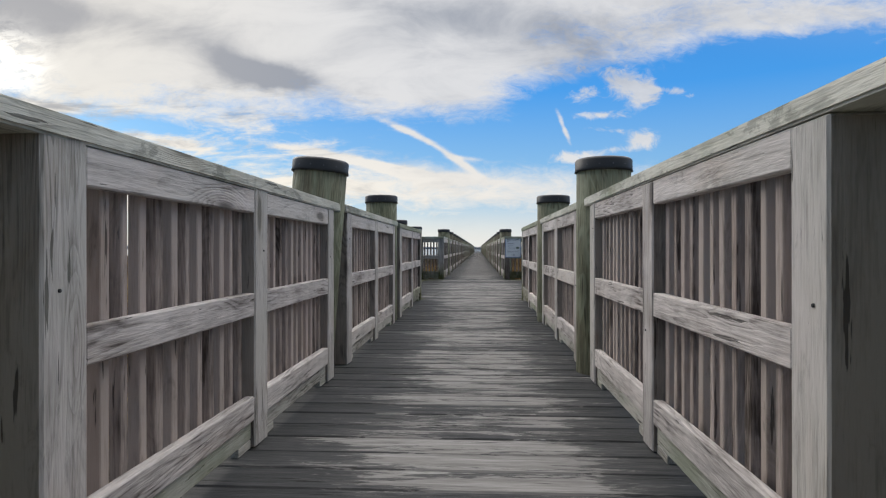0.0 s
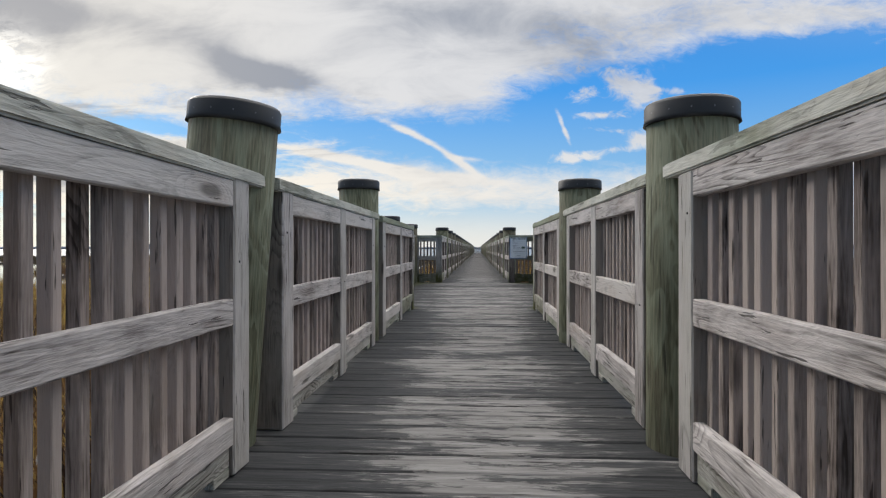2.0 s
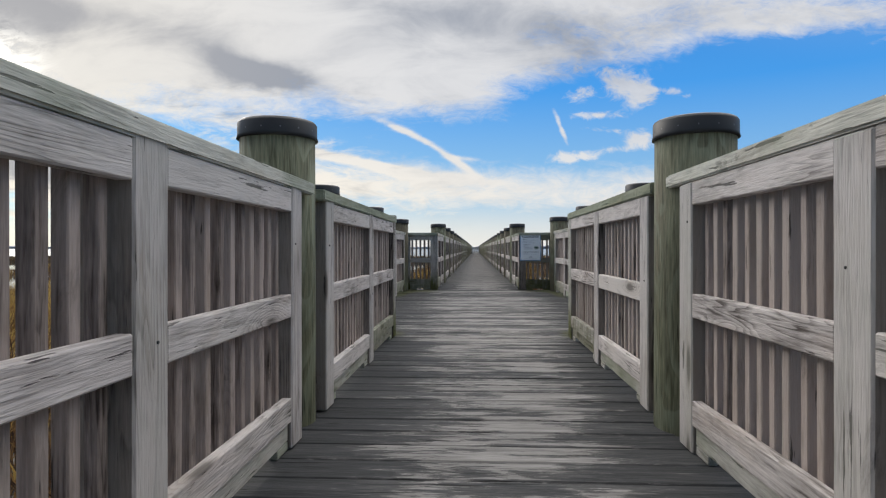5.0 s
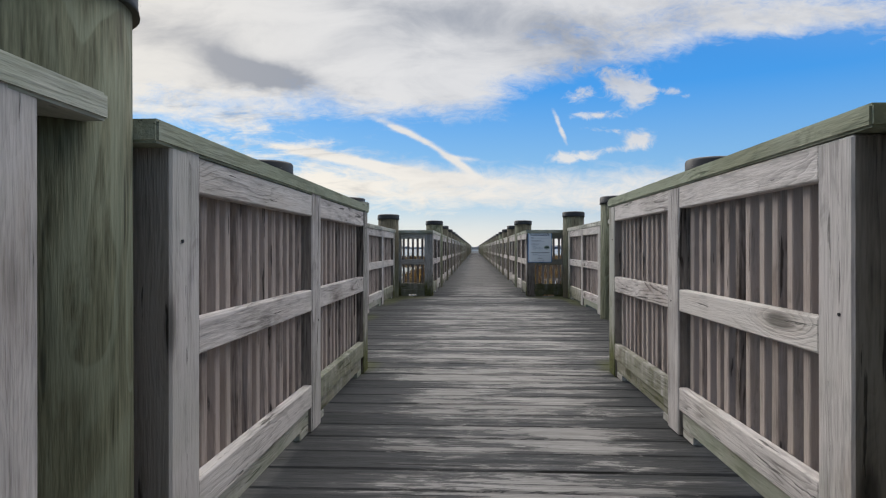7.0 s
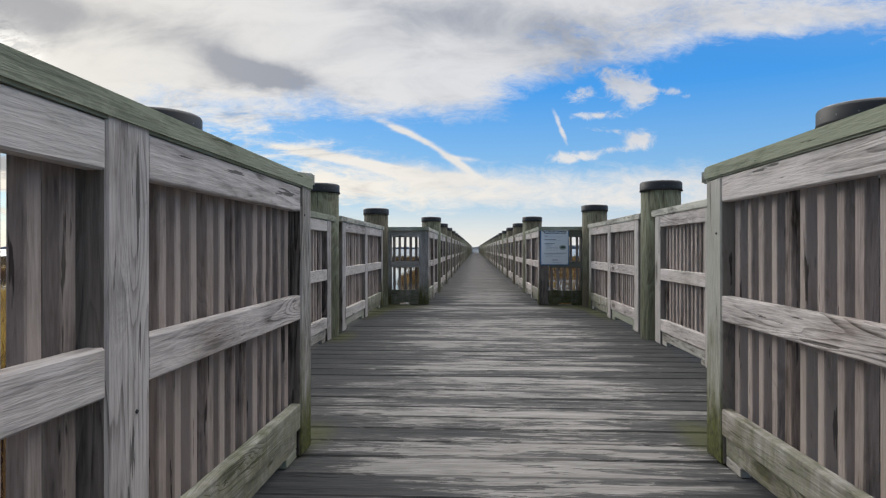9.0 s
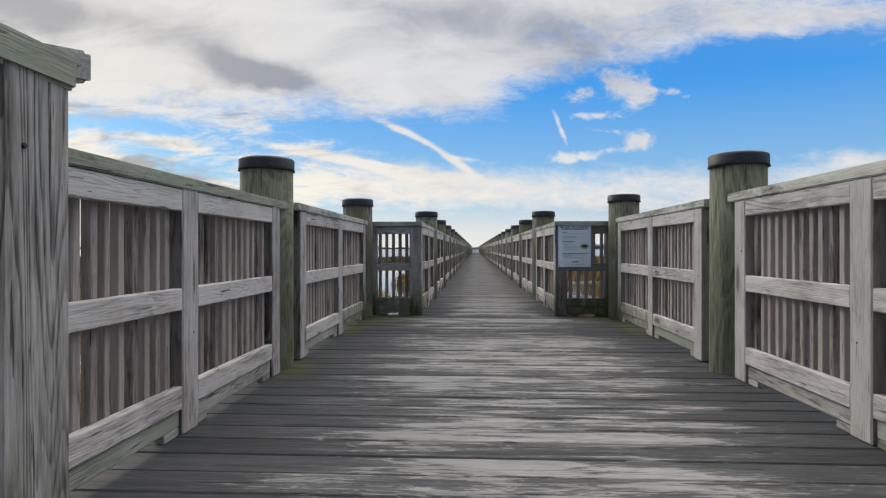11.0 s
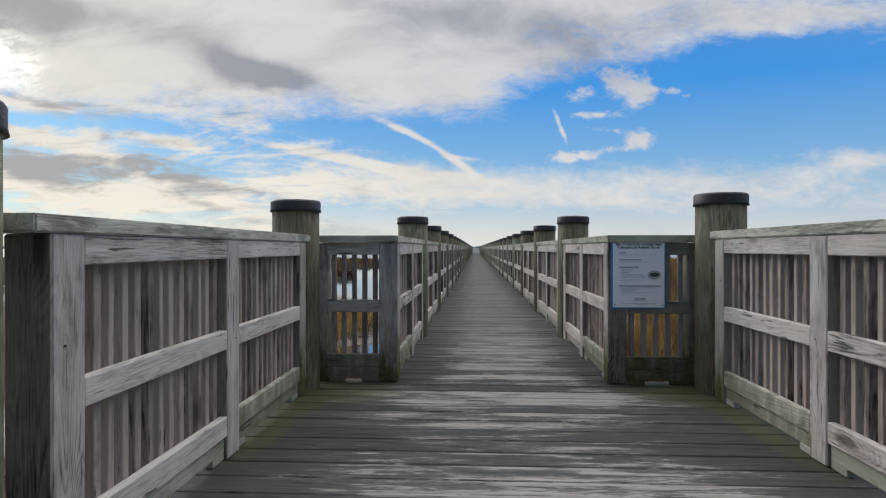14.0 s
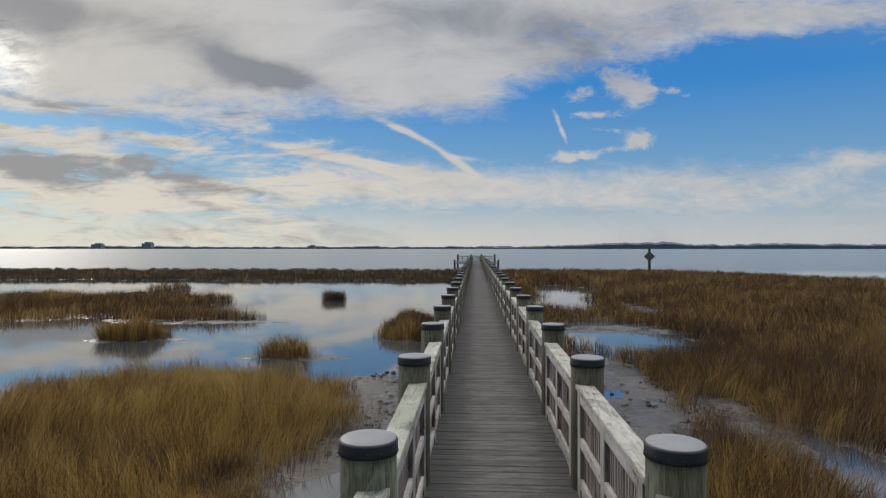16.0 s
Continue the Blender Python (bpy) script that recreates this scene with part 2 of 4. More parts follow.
def weathered_wood(name, axis, dark, light, green=0.0, rings=True, vary=0.20, moss=0.0, lichen=0.0):
    mt, n = material(name)
    co, sh, st, rnd = grain_coords(n, axis)
    fine = n.noise(st, 150.0, 3, 0.6)
    mid = n.noise(st, 28.0, 4, 0.6, 0.6)
    blotch = n.noise(sh, 3.5, 4, 0.6)
    kn = n.add('ShaderNodeTexVoronoi', {'Vector': n.mapping(sh, scale=tuple(0.28 if i == axis else 1.0 for i in range(3))), 'Scale': 5.0})
    # the yearly rings flow round the knots; they stand out on some boards and have silvered away on others
    ring = n.m('FRACT', n.m('ADD', n.m('MULTIPLY', n.noise(st, 5.0, 3, 0.5, 0.4), 30.0), n.m('MULTIPLY', n.smooth(kn, 0.42, 0.04), 5.0)))
    late = n.m('MULTIPLY', n.smooth(ring, 0.35, 0.92), n.smooth(ring, 1.0, 0.92))
    show = n.m('ADD', 0.25, n.smooth(n.noise(n.mapping(sh, scale=tuple(0.5 if i == axis else 1.0 for i in range(3))), 2.6, 3, 0.6), 0.44, 0.66))
    late = n.m('MULTIPLY', late, show)
    g = n.m('ADD', n.m('MULTIPLY', fine, 0.50), n.m('MULTIPLY', mid, 0.55))
    g = n.m('SUBTRACT', g, n.m('MULTIPLY', late, 0.16 if rings else 0.08))
    g = n.m('ADD', g, n.m('MULTIPLY', n.m('SUBTRACT', blotch, 0.5), 0.50 if rings else 0.66))
    g = n.m('ADD', g, n.m('MULTIPLY', n.m('SUBTRACT', rnd, 0.5), vary))
    col = n.ramp(g, [(0.16, dark), (0.37, tuple(a * 0.42 + b * 0.58 for a, b in zip(dark, light))), (0.59, light)])
    # weather-blackened patches with soft, streaky edges
    black = n.smooth(n.noise(n.mapping(sh, scale=tuple(0.22 if i == axis else 1.0 for i in range(3))), 9.0, 7, 0.72, 0.9), 0.55, 0.66)
    col = n.mix(n.m('MULTIPLY', black, 0.60), col, n.mix(1.0, col, (0.50, 0.49, 0.49), 'MULTIPLY'))
    # brown stain where the silver has not yet set in
    stain = n.smooth(n.noise(n.mapping(sh, scale=tuple(0.35 if i == axis else 1.0 for i in range(3))), 4.5, 5, 0.66, 0.6), 0.50, 0.74)
    col = n.mix(n.m('MULTIPLY', stain, 0.5), col, n.mix(1.0, col, (0.66, 0.56, 0.48), 'MULTIPLY'))
    # dark cracks along the grain and a few knots
    crack = n.smooth(n.noise(st, 48.0, 4, 0.55), 0.65, 0.68)
    knot = n.smooth(kn, 0.15, 0.06)
    halo = n.smooth(kn, 0.30, 0.10)
    col = n.mix(n.m('MULTIPLY', halo, 0.30), col, n.mix(1.0, col, (0.62, 0.54, 0.48), 'MULTIPLY'))
    col = n.mix(n.m('MULTIPLY', crack, 0.75), col, tuple(c * 0.35 for c in dark))
    col = n.mix(n.m('MULTIPLY', knot, 0.7), col, tuple(c * 0.55 for c in dark))
    if green:
        gm = n.smooth(n.m('ADD', n.noise(sh, 2.2, 4, 0.6), n.m('MULTIPLY', n.m('SUBTRACT', rnd, 0.5), 0.5)), 0.45, 0.75)
        col = n.mix(n.m('MULTIPLY', gm, green), col, (0.17, 0.21, 0.13))
    if moss:
        # moss and algae creeping up from the deck in tongues
        sp = n.t.nodes.new('ShaderNodeSeparateXYZ')
        n.put(sp.inputs[0], n.add('ShaderNodeNewGeometry'))
        edge = n.m('ADD', n.m('MULTIPLY', n.noise(n.mapping(sh, scale=(1, 1, 0.3)), 11.0, 4, 0.65), 1.3), n.m('MULTIPLY', sp.outputs[2], -1.25))
        mm = n.m('MULTIPLY', n.smooth(edge, 0.05, 0.62), moss)
        col = n.mix(mm, col, n.ramp(n.noise(sh, 40.0, 4, 0.6), [(0.3, (0.035, 0.040, 0.012)), (0.7, (0.115, 0.125, 0.030))]))
    if lichen:
        # the bleached skin has come off in ragged grey scabs
        scab = n.smooth(n.noise(n.mapping(sh, scale=tuple(0.3 if i == axis else 1.0 for i in range(3))), 7.0, 8, 0.66, 0.6), 0.55, 0.585)
        col = n.mix(n.m('MULTIPLY', scab, lichen), col, n.mix(1.0, col, (0.42, 0.43, 0.42), 'MULTIPLY'))
    h = n.m('SUBTRACT', g, n.m('MULTIPLY', n.m('ADD', crack, knot), 0.5))
    finish(n, col, 0.85, h, 0.9, 0.006, 0.15)
    return mt


def deck_wood(name):
    mt, n = material(name)
    co, sh, st, rnd = grain_coords(n, 0)
    geo = n.add('ShaderNodeNewGeometry')
    sp = n.t.nodes.new('ShaderNodeSeparateXYZ')
    n.put(sp.inputs[0], geo)
    fine = n.noise(st, 130.0, 3, 0.6)
    mid = n.noise(st, 24.0, 4, 0.62, 0.5)
    course = n.m('FLOOR', n.m('DIVIDE', n.m('ADD', sp.outputs[1], 4.7), 0.179))
    plank = n.add('ShaderNodeTexWhiteNoise', {'Vector': n.add('ShaderNodeCombineXYZ', {0: course, 1: 3.0, 2: 7.0})})
    grain = n.m('ADD', n.m('MULTIPLY', fine, 0.45), n.m('MULTIPLY', mid, 0.55))
    film = n.ramp(n.m('ADD', grain, n.m('MULTIPLY', n.m('SUBTRACT', plank, 0.5), 0.13)), [(0.28, (0.028, 0.029, 0.030)), (0.5, (0.056, 0.057, 0.059)), (0.75, (0.100, 0.100, 0.102))])
    bare = n.ramp(grain, [(0.28, (0.150, 0.144, 0.139)), (0.5, (0.275, 0.264, 0.256)), (0.72, (0.45, 0.434, 0.423))])
    # the grey film has flaked off in long ragged patches, most of all along the middle
    wear = n.noise(n.mapping(sh, scale=(0.13, 1.0, 1.0)), 13.0, 8, 0.66, 0.8)
    flake = n.noise(n.mapping(sh, scale=(0.14, 1.0, 1.0)), 62.0, 6, 0.70, 1.2)
    patch = n.noise(n.mapping(sh, scale=(1.0, 1.6, 1.0)), 1.9, 3, 0.6)
    off = n.m('ABSOLUTE', n.m('SUBTRACT', sp.outputs[0], 0.08))
    wide = n.m('MULTIPLY', n.smooth(sp.outputs[1], 8.6, 9.6), n.smooth(sp.outputs[1], 15.6, 14.9))
    off = n.m('DIVIDE', off, n.m('ADD', 1.0, n.m('MULTIPLY', wide, 0.9)))
    tread = n.smooth(off, 0.85, 0.20)
    k = n.m('ADD', n.m('ADD', n.m('MULTIPLY', wear, 0.64), n.m('MULTIPLY', flake, 0.36)), n.m('MULTIPLY', n.m('SUBTRACT', patch, 0.5), 0.34))
    k = n.m('ADD', k, n.m('MULTIPLY', n.m('SUBTRACT', tread, 0.74), 0.22))
    k = n.m('ADD', k, n.m('MULTIPLY', n.m('SUBTRACT', plank, 0.5), 0.11))
    k = n.m('SUBTRACT', k, n.m('MULTIPLY', wide, 0.030))
    worn = n.smooth(k, 0.520, 0.541)
    half = n.m('MULTIPLY', n.smooth(k, 0.42, 0.53), 0.20)
    scraps = n.m('MULTIPLY', n.smooth(flake, 0.60, 0.63), n.smooth(k, 0.44, 0.52))
    col = n.mix(n.m('MAXIMUM', n.m('MAXIMUM', n.m('MULTIPLY', worn, 0.92), n.m('MULTIPLY', scraps, 0.55)), half), film, bare)
    # past the landing the film is thin and greyed all over
    past = n.smooth(sp.outputs[1], 15.2, 19.0)
    thin = n.ramp(n.m('ADD', grain, n.m('MULTIPLY', tread, 0.16)), [(0.30, (0.062, 0.060, 0.057)), (0.85, (0.215, 0.207, 0.198))])
    col = n.mix(n.m('MULTIPLY', past, 0.62), col, thin)
    crack = n.smooth(n.noise(st, 34.0, 3, 0.5), 0.665, 0.70)
    kn = n.add('ShaderNodeTexVoronoi', {'Vector': n.mapping(sh, scale=(0.3, 1, 1)), 'Scale': 4.0})
    knot = n.smooth(kn, 0.08, 0.03)
    col = n.mix(n.m('MULTIPLY', n.m('MAXIMUM', crack, knot), 0.8), col, (0.018, 0.017, 0.016))
    # thin moss by the landing's corners
    moss = None
    for mx, my, rx, ry in ((-1.15, 14.95, 0.55, 0.40), (1.2, 15.0, 0.5, 0.35), (-1.32, 14.2, 0.16, 0.9), (1.36, 14.2, 0.14, 0.9), (-0.80, 9.30, 0.12, 0.3), (0.83, 9.35, 0.14, 0.35), (-1.3, 12.1, 0.18, 0.4)):
        p = n.m('DIVIDE', n.m('SUBTRACT', sp.outputs[0], mx), rx)
        q = n.m('DIVIDE', n.m('SUBTRACT', sp.outputs[1], my), ry)
        e = n.m('EXPONENT', n.m('MULTIPLY', n.m('ADD', n.m('MULTIPLY', p, p), n.m('MULTIPLY', q, q)), -1.0))
        moss = e if moss is None else n.m('ADD', moss, e)
    moss = n.m('MULTIPLY', n.smooth(n.m('MULTIPLY', moss, n.m('ADD', 0.35, n.noise(sh, 9.0, 5, 0.65))), 0.26, 0.85), 0.58)
    col = n.mix(moss, col, (0.085, 0.092, 0.028))
    h = n.m('ADD', n.m('MULTIPLY', mid, 0.8), n.m('MULTIPLY', fine, 0.5))
    h = n.m('SUBTRACT', h, n.m('MULTIPLY', n.m('ADD', crack, worn), 0.45))
    finish(n, col, n.m('ADD', 0.70, n.m('MULTIPLY', worn, 0.15)), h, 0.8, 0.005, 0.12)
    return mt


def piling_wood(name):
    mt, n = material(name)
    co, sh, st, rnd = grain_coords(n, 2)
    fine = n.noise(st, 110.0, 3, 0.6)
    streak = n.noise(n.mapping(sh, scale=(1, 1, 0.16)), 9.0, 5, 0.65, 0.8)
    tint = n.noise(n.mapping(sh, scale=(1, 1, 0.35)), 2.6, 4, 0.6)
    brown = n.ramp(fine, [(0.3, (0.050, 0.043, 0.028)), (0.7, (0.165, 0.146, 0.100))])
    green = n.ramp(fine, [(0.3, (0.056, 0.060, 0.034)), (0.7, (0.185, 0.190, 0.124))])
    col = n.mix(n.smooth(n.m('ADD', tint, n.m('MULTIPLY', n.m('SUBTRACT', rnd, 0.5), 0.5)), 0.42, 0.64), brown, green)
    # flame figure of the rings where the round log was peeled
    fig = n.m('FRACT', n.m('MULTIPLY', n.noise(n.mapping(sh, scale=(1, 1, 0.28)), 3.6, 3, 0.55, 0.7), 8.0))
    fig = n.m('MULTIPLY', n.smooth(fig, 0.40, 0.85), n.smooth(fig, 1.0, 0.90))
    pale = n.m('MULTIPLY', n.m('MAXIMUM', n.smooth(streak, 0.56, 0.72), n.m('MULTIPLY', fig, 0.9)), n.smooth(n.m('ADD', tint, n.m('MULTIPLY', n.m('SUBTRACT', rnd, 0.5), 0.4)), 0.36, 0.62))
    col = n.mix(n.m('MULTIPLY', pale, 0.55), col, (0.225, 0.250, 0.180))
    soot = n.smooth(n.noise(n.mapping(sh, scale=(1, 1, 0.12)), 7.0, 5, 0.65, 0.5), 0.52, 0.70)
    col = n.mix(n.m('MULTIPLY', soot, 0.45), col, (0.030, 0.030, 0.022))
    crack = n.smooth(n.noise(st, 34.0, 2, 0.5), 0.66, 0.72)
    col = n.mix(n.m('MULTIPLY', crack, 0.7), col, (0.02, 0.02, 0.016))
    finish(n, col, 0.75, n.m('SUBTRACT', n.m('ADD', fine, streak), crack), 0.6, 0.006, 0.25)
    return mt


def plain(name, color, rough, var=0.15, scale=20.0, metal=0.0):
    mt, n = material(name)
    co = n.add('ShaderNodeTexCoord', out=3)
    a = n.noise(co, scale, 4, 0.6)
    b = n.noise(co, scale * 0.2, 3, 0.5)
    f = n.m('ADD', n.m('MULTIPLY', a, 0.5), n.m('MULTIPLY', b, 0.5))
    col = n.ramp(f, [(0.3, tuple(c * (1 - var) for c in color)), (0.7, tuple(min(1, c * (1 + var)) for c in color))])
    finish(n, col, n.m('ADD', rough - 0.08, n.m('MULTIPLY', f, 0.16)), a, 0.12, 0.002, Metallic=metal)
    return mt


RAIL_D, RAIL_L = (0.100, 0.086, 0.079), (0.61, 0.567, 0.549)
WOOD_Y = weathered_wood('weathered rail wood', 1, RAIL_D, RAIL_L, 0.12)
WOOD_X = weathered_wood('weathered cross rail wood', 0, RAIL_D, RAIL_L, 0.12)
WOOD_Z = weathered_wood('weathered post wood', 2, (0.108, 0.095, 0.088), (0.53, 0.497, 0.483), 0.18)
# greener than the rails; the darker tone paints shade below the bottom rail
TOE_Y = weathered_wood('greenish shaded toe board wood', 1, (0.085, 0.078, 0.066), (0.50, 0.485, 0.445), 0.55)
PICKET = weathered_wood('weathered picket wood', 2, (0.056, 0.044, 0.038), (0.395, 0.335, 0.308), 0.06, rings=False, vary=0.42)
MOSSY_Z = weathered_wood('mossy post wood', 2, (0.095, 0.088, 0.080), (0.50, 0.48, 0.455), 0.3, moss=0.95)
MOSSY_X = weathered_wood('mossy rail wood across', 0, (0.095, 0.088, 0.080), (0.54, 0.515, 0.485), 0.3, moss=0.7)
# darker copies of the mossy wood, painting the right cross railing's shade
SHADE_Z = weathered_wood('shade-darkened mossy post wood', 2, (0.060, 0.054, 0.045), (0.30, 0.285, 0.255), 0.4, moss=0.95)
SHADE_X = weathered_wood('shade-darkened mossy rail wood', 0, (0.060, 0.054, 0.045), (0.30, 0.285, 0.255), 0.4, moss=0.8)
MOSSY_Y = weathered_wood('mossy rail wood', 1, (0.095, 0.090, 0.082), (0.56, 0.535, 0.505), 0.3, moss=0.6)
# shade on the posts' along-pier flanks, painted as a darker wood
FLANK = weathered_wood('shade-darkened post flank', 2, (0.050, 0.043, 0.038), (0.300, 0.268, 0.240), 0.0, vary=0.3)
CAP_Y = weathered_wood('greenish cap board wood', 1, (0.17, 0.168, 0.142), (0.60, 0.59, 0.53), 0.50, lichen=0.6)
CAP_GREEN = weathered_wood('olive green cap board wood', 1, (0.120, 0.128, 0.098), (0.345, 0.360, 0.285), 0.35, lichen=0.3)
CAP_X = weathered_wood('greenish cross cap wood', 0, (0.17, 0.168, 0.142), (0.60, 0.59, 0.53), 0.55, lichen=0.5)
DECK = deck_wood('worn grey deck board')
PILE = piling_wood('treated piling wood')
BAND = plain('dark cap band', (0.014, 0.015, 0.018), 0.55, 0.3, 30)
LID = plain('pale grey cap lid', (0.28, 0.275, 0.29), 0.45, 0.18, 14)
NAIL = plain('steel nail', (0.16, 0.16, 0.17), 0.5, 0.2, 50, 0.5)
SIGN_WHITE = plain('pale sign face', (0.87, 0.93, 0.99), 0.35, 0.03, 8)
SIGN_BLUE = plain('blue sign border', (0.06, 0.20, 0.44), 0.4, 0.05, 8)
INK = plain('dark blue ink', (0.03, 0.05, 0.11), 0.5, 0.05, 8)
INK_FAINT = plain('faded blue grey ink', (0.30, 0.35, 0.43), 0.5, 0.1, 60)
INK_GREEN = plain('dark green ink', (0.03, 0.07, 0.055), 0.5, 0.2, 60)
INK_PALE = plain('pale green ink', (0.40, 0.48, 0.46), 0.5, 0.1, 60)
JOINT_DARK = plain('dark joint strip', (0.012, 0.011, 0.010), 0.9, 0.4, 40)
ROCK = plain('dark wet rock', (0.060, 0.056, 0.052), 0.7, 0.4, 3)
# aerial haze is mixed into these two base colours as blue grey
FAR = plain('haze-tinted far woods', (0.15, 0.18, 0.235), 0.95, 0.2, 0.03)
FARB = plain('haze-tinted far building', (0.22, 0.25, 0.30), 0.95, 0.1, 0.05)
BEACON = plain('dull green beacon panel', (0.17, 0.18, 0.165), 0.6, 0.2, 4)


def mud_material():
    mt, n = material('wet marsh mud')
    co = n.add('ShaderNodeTexCoord', out=3)
    a, b = n.noise(co, 0.9, 6, 0.6), n.noise(co, 9.0, 5, 0.65)
    col = n.ramp(n.m('ADD', n.m('MULTIPLY', a, 0.6), n.m('MULTIPLY', b, 0.4)), [(0.35, (0.035, 0.030, 0.025)), (0.65, (0.115, 0.100, 0.085))])
    wet = n.smooth(a, 0.42, 0.58)
    finish(n, col, n.m('ADD', 0.10, n.m('MULTIPLY', wet, 0.32)), n.m('ADD', n.m('MULTIPLY', a, 2.0), n.m('MULTIPLY', b, 1.6)), 0.8, 0.04)
    return mt


def water_material():
    mt, n = material('still bay water')
    geo = n.add('ShaderNodeNewGeometry')
    sp = n.t.nodes.new('ShaderNodeSeparateXYZ')
    n.put(sp.inputs[0], geo)
    open_bay = n.smooth(sp.outputs[1], 88.0, 115.0)
    small = n.noise(geo, 5.0, 3, 0.5)
    chop = n.noise(n.mapping(geo, scale=(0.25, 1.0, 1.0)), 0.8, 4, 0.6)
    h = n.m('ADD', n.m('MULTIPLY', small, 0.012), n.m('MULTIPLY', n.m('MULTIPLY', chop, open_bay), 0.6))
    bump = n.add('ShaderNodeBump', {'Height': h, 'Strength': 0.35, 'Distance': 0.1})
    sh = n.add('ShaderNodeBsdfPrincipled', {'Base Color': (0.060, 0.068, 0.075), 'Roughness': n.m('ADD', 0.03, n.m('MULTIPLY', open_bay, 0.17)), 'IOR': 2.7, 'Normal': bump})
    n.add('ShaderNodeOutputMaterial', {'Surface': sh})
    return mt


def grass_material(name, stops):
    mt, n = material(name)
    geo = n.t.nodes.new('ShaderNodeNewGeometry')
    big = n.noise(n.mapping(geo.outputs['Position'], scale=(0.20, 0.20, 0.0)), 1.0, 6, 0.66)
    mid = n.noise(n.mapping(geo.outputs['Position'], scale=(1.0, 1.0, 0.0)), 1.9, 4, 0.62)
    f = n.m('ADD', n.m('ADD', n.m('MULTIPLY', big, 1.25), -0.22), n.m('MULTIPLY', n.m('SUBTRACT', geo.outputs['Random Per Island'], 0.5), 0.55))
    f = n.m('ADD', f, n.m('MULTIPLY', n.m('SUBTRACT', mid, 0.5), 1.4))
    # the stands by the open pools are more golden than the wide marsh
    gx = n.t.nodes.new('ShaderNodeSeparateXYZ')
    n.put(gx.inputs[0], geo.outputs['Position'])
    # close to the pier the blades are coloured darker in place of shadow
    f = n.m('SUBTRACT', f, n.m('MULTIPLY', n.smooth(n.m('ABSOLUTE', gx.outputs[0]), 2.8, 1.4), 0.22))
    f = n.m('ADD', f, n.m('ADD', -0.09, n.m('MULTIPLY', n.m('MULTIPLY', n.m('MULTIPLY', n.smooth(gx.outputs[0], 5.0, 1.0), n.smooth(gx.outputs[1], 10.0, 16.0)), n.smooth(gx.outputs[1], 42.0, 30.0)), 0.24)))
    col = n.ramp(f, stops)
    dif = n.add('ShaderNodeBsdfPrincipled', {'Base Color': col, 'Roughness': 0.75})
    tr = n.add('ShaderNodeBsdfTranslucent', {'Color': col})
    sh = n.t.nodes.new('ShaderNodeMixShader')
    n.put(sh.inputs[0], 0.42)
    n.put(sh.inputs[1], dif)
    n.put(sh.inputs[2], tr)
    n.add('ShaderNodeOutputMaterial', {'Surface': sh.outputs[0]})
    return mt


MUD, WATER = mud_material(), water_material()
GRASS = grass_material('brown gold marsh grass', [(0.08, (0.038, 0.023, 0.015)), (0.28, (0.132, 0.070, 0.032)), (0.48, (0.255, 0.150, 0.054)), (0.74, (0.52, 0.375, 0.108))])
REED = grass_material('dark reed stems', [(0.15, (0.040, 0.032, 0.022)), (0.5, (0.12, 0.09, 0.055)), (0.8, (0.27, 0.20, 0.11))])


# ---------------------------------------------------------------- mesh helpers
CACHE = {}


def thing(name, at=(0, 0, 0), label='', category='', group='', kind=''):
    ob = new(name)
    ob.location = at
    return tagged(ob, label, category, group, kind)


def part(name, data, mat, parent, at=(0, 0, 0), label='', rot=None):
    ob = new(name, data)
    if not data.materials:
        data.materials.append(mat)
    ob.parent = parent
    ob.location = at
    if rot:
        ob.rotation_euler = rot
    return tagged(ob, label) if label else ob


def block(sx, sy, sz, mat, bevel=0.004, seed=0, wobble=0.0):
    """A sawn piece of timber, centred, with eased edges; alike pieces share it."""
    key = (round(sx, 3), round(sy, 3), round(sz, 3), mat.name, bevel, seed)
    if key not in CACHE:
        bm = bmesh.new()
        bmesh.ops.create_cube(bm, size=1)
        bmesh.ops.scale(bm, vec=(sx, sy, sz), verts=bm.verts)
        if wobble:
            r = random.Random(seed)
            for v in bm.verts:
                v.co += Vector([r.uniform(-wobble, wobble) for _ in range(3)])
        if bevel:
            bmesh.ops.bevel(bm, geom=bm.edges[:], offset=bevel, segments=1, affect='EDGES')
        me = bpy.data.meshes.new('timber')
        bm.to_mesh(me)
        bm.free()
        me.materials.append(mat)
        CACHE[key] = me
    return CACHE[key]


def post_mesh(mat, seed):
    """A square post, silvered on its open faces, its along-pier flanks painted darker as shade."""
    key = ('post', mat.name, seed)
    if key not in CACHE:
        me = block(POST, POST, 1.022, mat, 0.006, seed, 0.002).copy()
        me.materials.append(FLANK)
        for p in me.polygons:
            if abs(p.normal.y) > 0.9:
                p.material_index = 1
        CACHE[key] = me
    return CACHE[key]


def prism(poly, z0, z1, mat, bevel=0.006):
    """An upright prism over a plan outline."""
    key = (tuple(poly), z0, z1, mat.name)
    if key not in CACHE:
        bm = bmesh.new()
        low = [bm.verts.new((x, y, z0)) for x, y in poly]
        face = bm.faces.new(low)
        got = bmesh.ops.extrude_face_region(bm, geom=[face])
        for v in got['geom']:
            if isinstance(v, bmesh.types.BMVert):
                v.co.z = z1
        bmesh.ops.recalc_face_normals(bm, faces=bm.faces)
        bmesh.ops.bevel(bm, geom=bm.edges[:], offset=bevel, segments=2, affect='EDGES')
        me = bpy.data.meshes.new('prism')
        bm.to_mesh(me)
        bm.free()
        me.materials.append(mat)
        CACHE[key] = me
    return CACHE[key]


